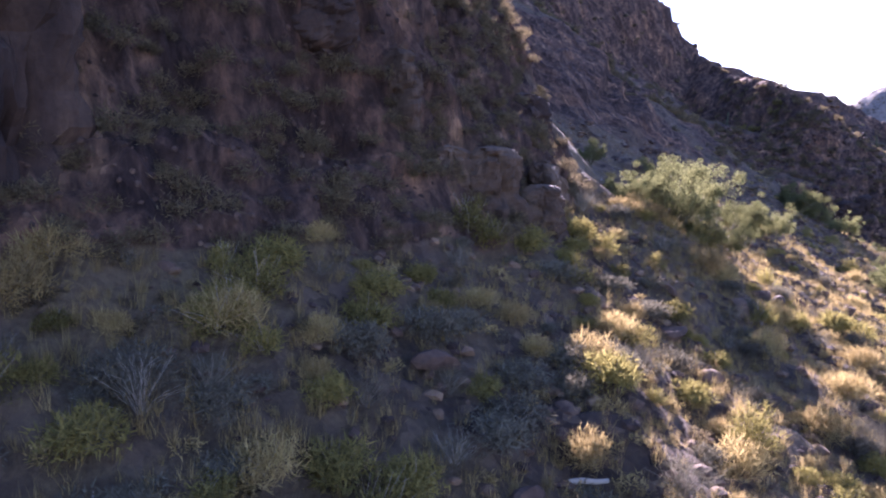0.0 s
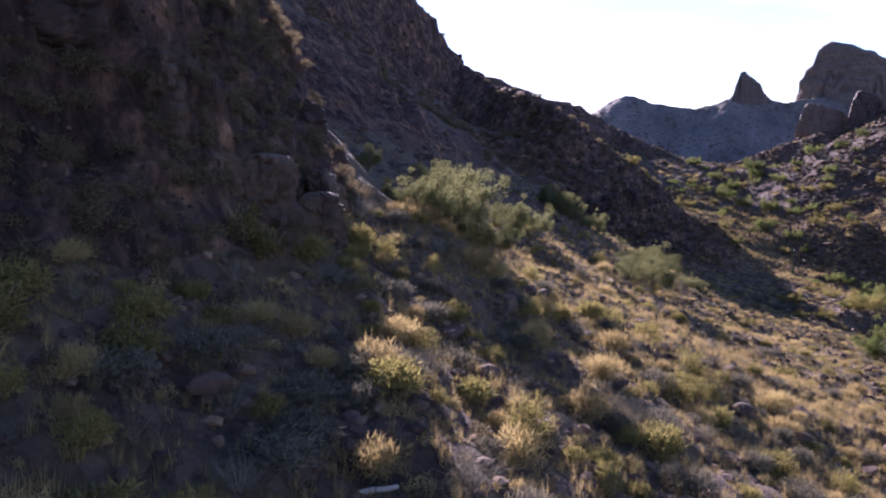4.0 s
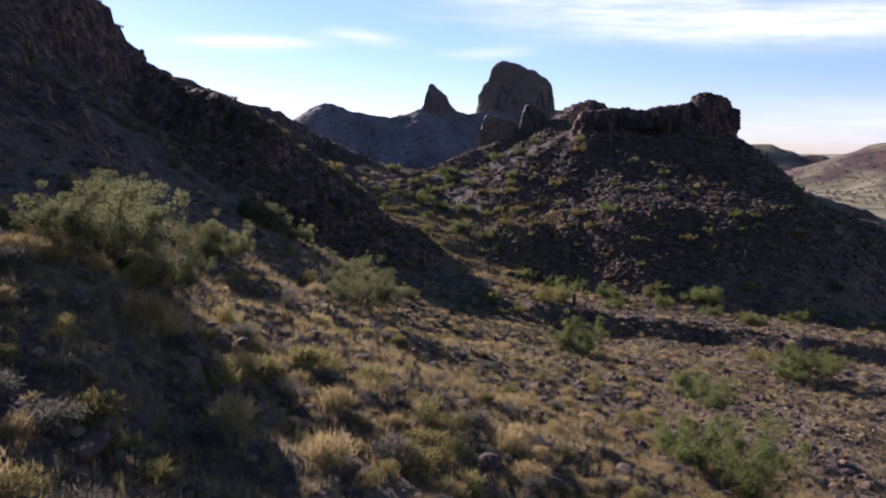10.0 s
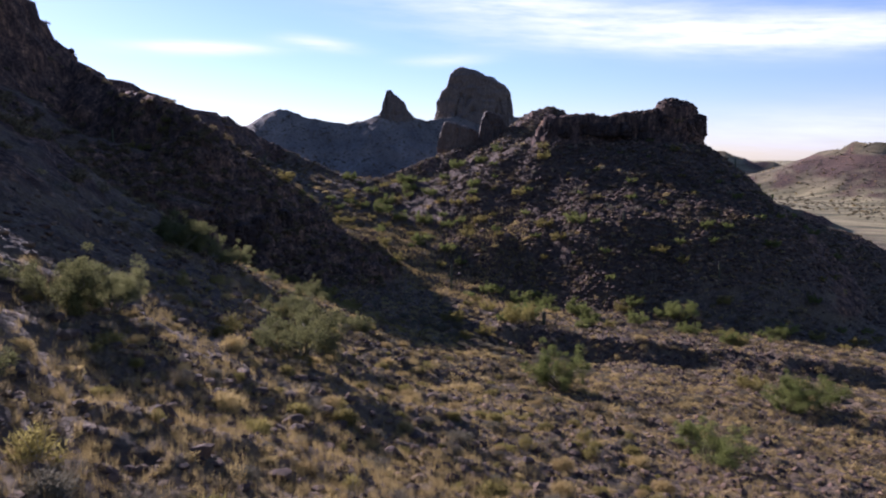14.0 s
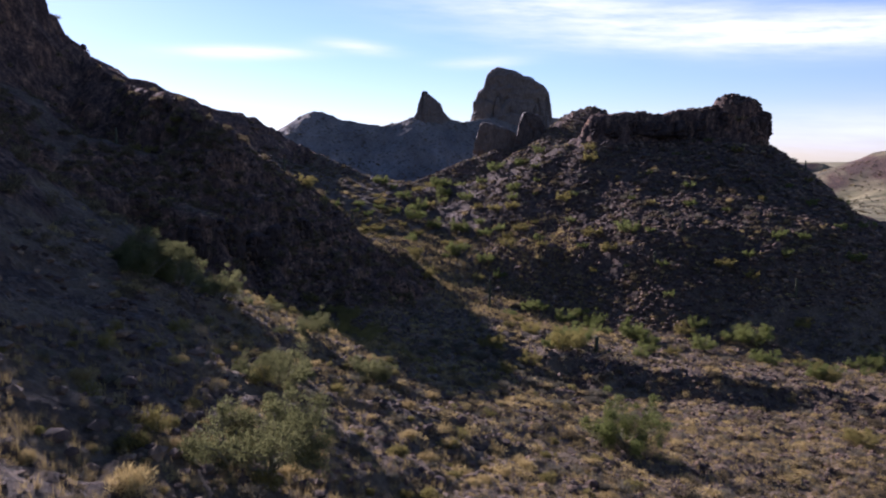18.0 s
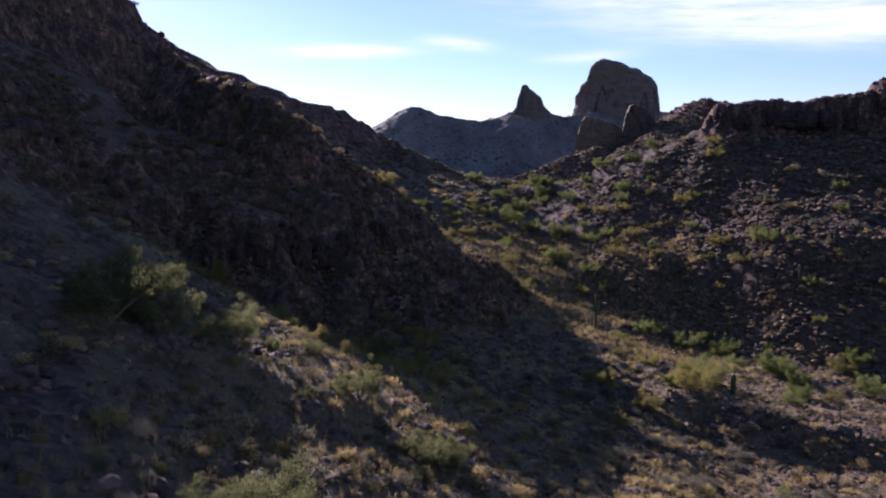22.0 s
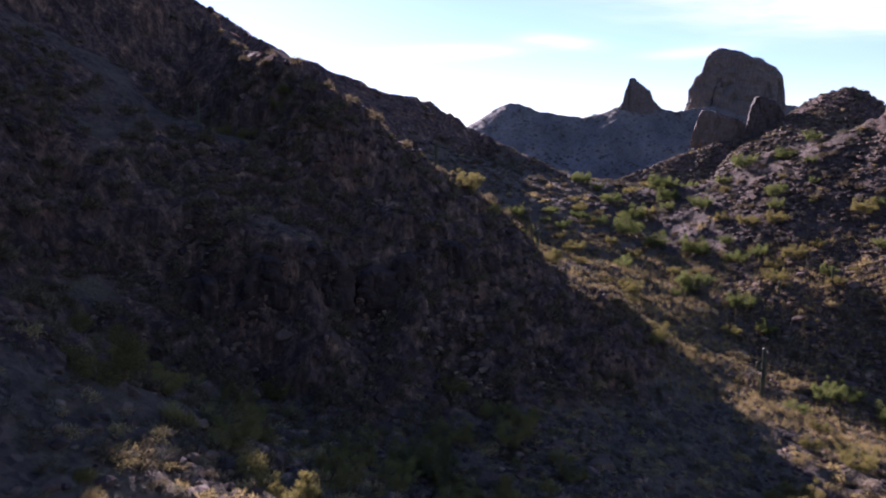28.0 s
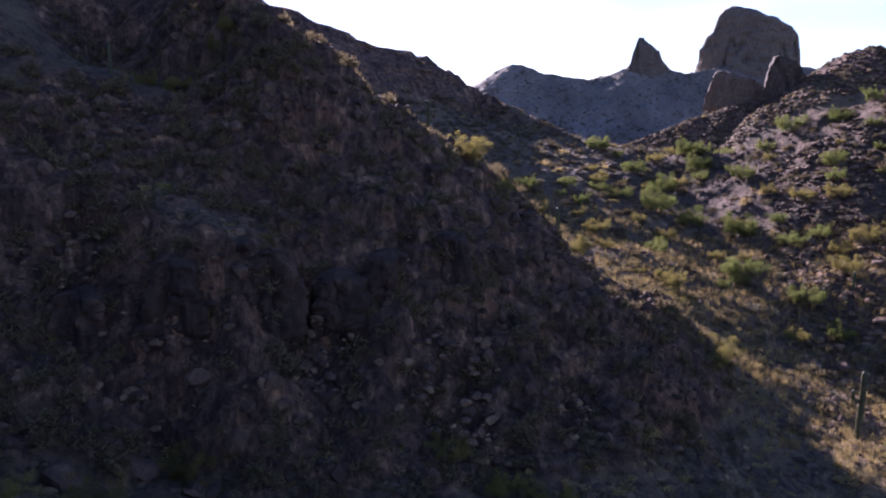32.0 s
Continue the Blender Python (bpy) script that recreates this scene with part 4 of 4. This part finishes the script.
def stems(seed, count, tall, splay, radius=0.012):
    r = np.random.default_rng(seed)
    out = []
    for k in range(count):
        turn, lean = r.uniform(0, 6.28), splay * r.uniform(0.3, 1.0)
        way, p, pts = np.array([math.cos(turn) * lean, math.sin(turn) * lean, 1.0]), np.zeros(3), [np.array([0, 0, -0.04])]
        for _ in range(3):
            way = way + r.normal(0, 0.22, 3)
            p = p + way / np.linalg.norm(way) * tall / 3 * r.uniform(0.7, 1.2)
            pts.append(p)
        out.append(tube(pts, np.linspace(radius, radius * 0.3, 4), 3))
    # all stems grow from one root
    vs, fs, n = [out[0][0][:3]], [], 3
    for v, f in out:
        vs.append(v[3:])
        fs.append(np.where(f < 3, f, f - 3 + n))
        n += len(v) - 3
    return np.concatenate(vs), np.concatenate(fs)


SHRUBS = {
    "brittlebush": (m_olive, "rounded olive brittlebush with dry yellow tips", [(dome(s, 60, 30, 0.10, 0.020), stems(s, 9, 0.42, 0.9, 0.007)) for s in (201, 202, 203)]),
    "bursage": (m_grey, "grey dusty bursage shrub on stony soil", [(dome(s, 60, 26, 0.085, 0.019, 0.6), stems(s, 10, 0.40, 1.1, 0.006)) for s in (211, 212)]),
    "creosote_bush": (m_olive, "thin olive creosote bush with upright stems", [(dome(s, 44, 26, 0.10, 0.019, 1.5, 0.6), stems(s, 11, 0.75, 0.55, 0.008)) for s in (221, 222)]),
    "dead_shrub": (m_grey, "bare grey twiggy dead shrub", [(dome(s, 40, 14, 0.18, 0.005, 0.8, 0.3), stems(s, 34, 0.5, 1.0, 0.0035)) for s in (231, 232)]),
    "straw_bush": (m_straw, "dry straw-coloured bush on the sunny slope", [(dome(s, 54, 30, 0.13, 0.012, 0.7, 0.7), stems(s, 8, 0.35, 0.9, 0.006)) for s in (241, 242, 243)]),
}
made_shrubs = {name: [(raw_mesh("foliage", *leaf), raw_mesh("branch", *wood, True)) for leaf, wood in kinds] for name, (_, _, kinds) in SHRUBS.items()}


def shrub(name, x, y, wide):
    mat, label, _ = SHRUBS[name]
    kinds = made_shrubs[name]
    leaf, wood = kinds[rng.integers(len(kinds))]
    ob = thing(name, x, y, z_at(x, y) - 0.02, label, "shrub", "desert shrubs")
    part("foliage", leaf, mat, ob)
    part("branch", wood, m_twig, ob)
    ob.scale, ob.rotation_euler = (wide, wide, wide * rng.uniform(0.75, 1.15)), (0, 0, rng.uniform(0, 6.28))
    return ob


def corridor(n, seed, x0, x1, y0, y1, gap, limit=0.45):
    """Places strewn over a stretch of the slope, kept apart, off the crags."""
    r = np.random.default_rng(seed)
    x, y = r.uniform(x0, x1, n * 6), r.uniform(y0, y1, n * 6)
    ok = craggy(x, y) < limit
    kept = []
    for px, py in zip(x[ok], y[ok]):
        if all((px - qx) ** 2 + (py - qy) ** 2 > gap * gap for qx, qy in kept):
            kept.append((px, py))
            if len(kept) == n:
                break
    return kept


# green bushes in the gully, along the hill's foot and on its side
for spots, lo, hi in ((corridor(60, 321, -32, 14, 150, 214, 2.6, 2.0), 1.2, 3.0), (corridor(46, 322, 2, 70, 112, 146, 3.2, 2.0), 1.2, 3.2), (corridor(34, 323, 10, 75, 146, 184, 4.5, 2.0), 1.0, 2.4)):
    for x, y in spots:
        palo_verde(x, y, rng.uniform(lo, hi), 1 if rng.random() < 0.6 else 2)

near_spots = corridor(420, 301, -13.5, 4, -3, 27, 0.5, 0.8) + corridor(70, 304, -10, -2.5, -3, 6, 0.5, 0.6) + corridor(380, 302, -17, 10, 27, 62, 0.8, 0.6) + corridor(240, 303, -26, 8, 62, 106, 1.1, 0.6) + corridor(150, 305, -46, -12, 82, 116, 1.4, 0.75)
kinds = ["brittlebush", "straw_bush", "bursage", "straw_bush", "brittlebush", "dead_shrub", "creosote_bush", "bursage"]
grown = dict.fromkeys(SHRUBS, 0)
for x, y in near_spots:
    name = kinds[rng.integers(len(kinds))]
    while grown[name] >= 255:
        name = kinds[rng.integers(len(kinds))]
    grown[name] += 1
    wide = rng.uniform(0.55, 1.55) if y < 27 else 0.4 + 1.1 * rng.random() ** 1.7
    shrub(name, x, y, wide)
# pale round bursage along the wash, big dark bushes in the shaded hollow
for x, y in corridor(44, 331, -8, 16, 84, 110, 1.5, 0.8):
    shrub("bursage", x, y, rng.uniform(1.2, 2.3))
for x, y in corridor(34, 332, -42, -13, 84, 112, 2.2, 0.9):
    palo_verde(x, y, rng.uniform(1.3, 2.8), 2)


# ---- brush, grass and stones over the whole valley ----
def scatter(n, seed, x0, x1, y0, y1, limit=0.6, patch=0.0):
    r = np.random.default_rng(seed)
    x, y = r.uniform(x0, x1, n), r.uniform(y0, y1, n)
    keep = craggy(x, y) < limit
    if patch:
        keep &= layered(x / 6, y / 6, 0, 3, seed) > r.uniform(-0.9, 0.9, n) * 0.8 - patch
    x, y = x[keep], y[keep]
    return x, y, heights(x, y), r


def stuff(name, pieces, mat, label, category):
    v, f = merged(pieces)
    mesh = raw_mesh(name, v, f)
    mesh.materials.append(mat)
    return tagged(new(name, mesh), label, category, kind="stuff")


brush_templates = [dome(s, 18, 8, 0.22, 0.055) for s in (401, 402, 403, 404)]
near_brush = [dome(s, 20, 9, 0.14, 0.036) for s in (405, 406, 407, 408)]
for mat, word, seed, count in ((m_bush, "brown and olive", 410, 2600), (m_grey, "grey green", 420, 1300), (m_straw, "straw-coloured", 430, 1900)):
    pieces = []
    for k, t in enumerate(brush_templates):
        for x0, x1, y0, y1, n, lo, hi in ((-14, 30, -4, 70, count // 4, 0.3, 0.8), (-30, 60, 60, 150, count // 3, 0.5, 1.7), (-70, 90, 140, 235, count // 3, 0.6, 2.0), (-160, 120, 150, 420, count // 4, 1.0, 2.4), (-50, 90, 405, 470, count // 5, 1.2, 2.8), (-48, -12, 80, 120, count // 9, 0.5, 1.4), (260, 700, 420, 760, count // 5, 1.6, 3.6)):
            if mat is m_straw and y0 > 100:
                n = n // 6
            x, y, z, r = scatter(n, seed + k * 7 + int(y0), x0, x1, y0, y1, 0.65)
            size = lo + (hi - lo) * r.random(len(x)) ** 1.8
            pieces.append(spread_out(near_brush[k] if y0 < 100 else t, x, y, z - 0.05, size, r.uniform(0, 6.28, len(x)), size * r.uniform(0.6, 1.0, len(x))))
    stuff("brush", pieces, mat, "low " + word + " desert brush scattered over the slopes", "brush")


# brush on the far range
r = np.random.default_rng(480)
x, y = r.uniform(-190, 90, 2600), r.uniform(505, 610, 2600)
keep = layered(x / 22, y / 22, 0, 3, 481) > r.uniform(-1, 0.6, 2600)
x, y = x[keep], y[keep]
size = r.uniform(1.2, 3.0, len(x))
stuff("brush", [spread_out(brush_templates[0], x, y, far_range(x, y) - 0.2, size, r.uniform(0, 6.28, len(x)), 0.7 * size)], m_bush, "dark scattered brush on the far mountain side", "brush")

crag_brush = []
fine_brush = [dome(s, 30, 13, 0.13, 0.022) for s in (471, 472, 473, 474)]
for k, t in enumerate(brush_templates):
    for x0, x1, y0, y1, n, lo, hi in ((-26, -10, 2, 36, 420, 0.4, 1.1), (-75, -5, 95, 140, 220, 0.7, 1.8), (-95, -24, 60, 230, 380, 0.7, 1.9)):
        r = np.random.default_rng(460 + k + int(y0))
        pick = np.flatnonzero((CRAG > 0.4) & (X > x0) & (X < x1) & (Y > y0) & (Y < y1))
        pick = pick[r.integers(0, len(pick), n)]
        size = r.uniform(lo, hi, n)
        crag_brush.append(spread_out(fine_brush[k] if y0 < 50 else t, GX[pick], GY[pick], GZ[pick] - 0.05, size, r.uniform(0, 6.28, n)))
stuff("brush", crag_brush, m_bush, "small dry bushes rooted in the cracks of the crags", "brush")


def tuft(seed, count):
    r = np.random.default_rng(seed)
    turn, lean = r.uniform(0, 6.28, count), r.uniform(0.1, 0.9, count)
    base = r.normal(0, 0.10, (count, 3)) * [1, 1, 0]
    way = np.stack([np.cos(turn) * lean, np.sin(turn) * lean, np.ones(count)], 1)
    way /= np.linalg.norm(way, axis=1, keepdims=True)
    across = np.stack([-np.sin(turn), np.cos(turn), 0 * turn], 1) * 0.011
    tip = base + way * r.uniform(0.5, 1.0, (count, 1))
    return np.stack([base - across, base + across, tip], 1).reshape(-1, 3), np.arange(3 * count).reshape(-1, 3)


grass = []
for k in range(4):
    t = tuft(501 + k, 22)
    for x0, x1, y0, y1, n, lo, hi in ((-13, 14, -4, 40, 7500, 0.2, 0.5), (-18, 36, 30, 90, 5500, 0.25, 0.6), (-34, 60, 85, 150, 1800, 0.35, 0.8), (-36, 16, 126, 172, 3200, 0.5, 1.0)):
        x, y, z, r = scatter(n, 510 + k + int(y0), x0, x1, y0, y1, 0.5, 0.1)
        size = r.uniform(lo, hi, len(x))
        grass.append(spread_out(t, x, y, z - 0.02, size, r.uniform(0, 6.28, len(x))))
stuff("dry_grass", grass, m_straw, "tufts of dry golden grass between the stones", "grass")


def stone(seed, bevel=False):
    """A broken angular stone about 1 m across."""
    bm = bmesh.new()
    bmesh.ops.create_icosphere(bm, subdivisions=2 if bevel else 1, radius=0.5)
    r = np.random.default_rng(seed)
    cuts = r.normal(0, 1, (9, 3))
    cuts /= np.linalg.norm(cuts, axis=1, keepdims=True)
    reach = r.uniform(0.24, 0.42, 9)
    v = np.array([q.co[:] for q in bm.verts])
    for c, d in zip(cuts, reach):
        over = np.maximum(v @ c - d, 0)
        v = v - over[:, None] * c
    v *= [1.25, 1.0, 0.8]
    f = np.array([[q.index for q in face.verts] for face in bm.faces])
    bm.free()
    return v, f


stones = [stone(601 + k) for k in range(5)]
pieces_dark, pieces_tan = [], []
for k, t in enumerate(stones):
    for x0, x1, y0, y1, n, lo, hi, bare in ((-12, 12, 4, 40, 1200, 0.10, 0.42, 0.9), (-26, 40, 35, 112, 2100, 0.15, 0.75, 0.95), (-40, 70, 95, 150, 1200, 0.25, 0.8, 0.95), (-48, -12, 82, 120, 900, 0.25, 0.9, 2.0), (-2, 105, 132, 192, 3800, 0.35, 1.25, 2.0), (-60, 0, 150, 235, 650, 0.3, 0.9, 1.0), (-120, 90, 190, 330, 500, 0.6, 2.0, 1.0), (-45, 80, 405, 445, 500, 0.8, 3.2, 2.0)):
        x, y, z, r = scatter(n, 610 + k * 11 + int(y0), x0, x1, y0, y1, bare)
        size = lo + (hi - lo) * r.random(len(x)) ** 2.5
        (pieces_dark if k % 5 < 3 else pieces_tan).append(spread_out(t, x, y, z + 0.06 * size, size, r.uniform(0, 6.28, len(x)), size * r.uniform(0.6, 1.0, len(x))))
stuff("scree", pieces_dark, m_rock, "dark varnished stones strewn over the slopes", "stones")
stuff("scree", pieces_tan, m_tan, "tan and brown stones strewn over the slopes", "stones")

# broken blocks on the crags
blocks_dark = []
for k, t in enumerate(stones):
    for x0, x1, y0, y1, n, lo, hi in ((-24, -11, 0, 24, 1500, 0.06, 0.17), (-70, -8, 84, 136, 520, 0.25, 1.1), (-95, -30, 150, 196, 160, 0.4, 1.4), (24, 62, 180, 189, 160, 0.4, 1.2)):
        r = np.random.default_rng(650 + k * 13 + int(y0))
        pick = np.flatnonzero((CRAG > 0.5) & (X > x0) & (X < x1) & (Y > y0) & (Y < y1))
        pick = pick[r.integers(0, len(pick), n)]
        size = lo + (hi - lo) * r.random(n) ** 2.5
        blocks_dark.append(spread_out(t, GX[pick], GY[pick], GZ[pick], size, r.uniform(0, 6.28, n), size * r.uniform(0.9, 1.8, n)))
stuff("crag_rubble", blocks_dark, m_rock, "dark broken blocks and ledges on the crags", "rock")

# boulders that can be told apart
boulder_meshes = [raw_mesh("boulder", *stone(701 + k, True)) for k in range(6)]
for mesh in boulder_meshes:
    mesh.materials.append(m_rock)
for x, y in corridor(90, 711, -10, 10, 6, 40, 1.2) + corridor(150, 712, -18, 30, 38, 100, 1.8) + corridor(50, 714, -40, -12, 84, 114, 2.0, 2.0) + corridor(60, 713, 0, 60, 140, 190, 3.0, 2.0):
    ob = tagged(new("boulder", boulder_meshes[rng.integers(6)]), "angular dark brown boulder half sunk in the slope", "boulder", "boulders")
    s = rng.uniform(0.35, 0.85) if y < 100 else rng.uniform(0.9, 1.9)
    ob.location, ob.scale, ob.rotation_euler = (x, y, z_at(x, y) + 0.05 * s), (s, s, s * rng.uniform(0.7, 1.1)), (rng.uniform(-0.4, 0.4), rng.uniform(-0.4, 0.4), rng.uniform(0, 6.28))

# a bleached log on the near slope
log = tagged(new("log", raw_mesh("log", *tube([(0, 0, 0.03), (0.2, 0.03, 0.05), (0.4, 0.02, 0.04), (0.6, 0.05, 0.05)], [0.05, 0.046, 0.042, 0.034], 9), True)), "short bleached dead log lying on the slope", "log")
log.data.materials.append(m_twig)
log.location, log.rotation_euler = (-5.6, 8.3, z_at(-5.6, 8.3) + 0.03), (0, 0, 0.7)

# a pale block on the open slope
pale = tagged(new("boulder", raw_mesh("boulder", *stone(731, True))), "pale tan block standing on the open slope", "boulder", "boulders")
pale.data.materials.append(m_tan)
pale.location, pale.scale, pale.rotation_euler = (5.0, 24.4, z_at(5.0, 24.4) + 0.12), (0.75, 0.65, 0.8), (0.2, 0.1, 0.6)
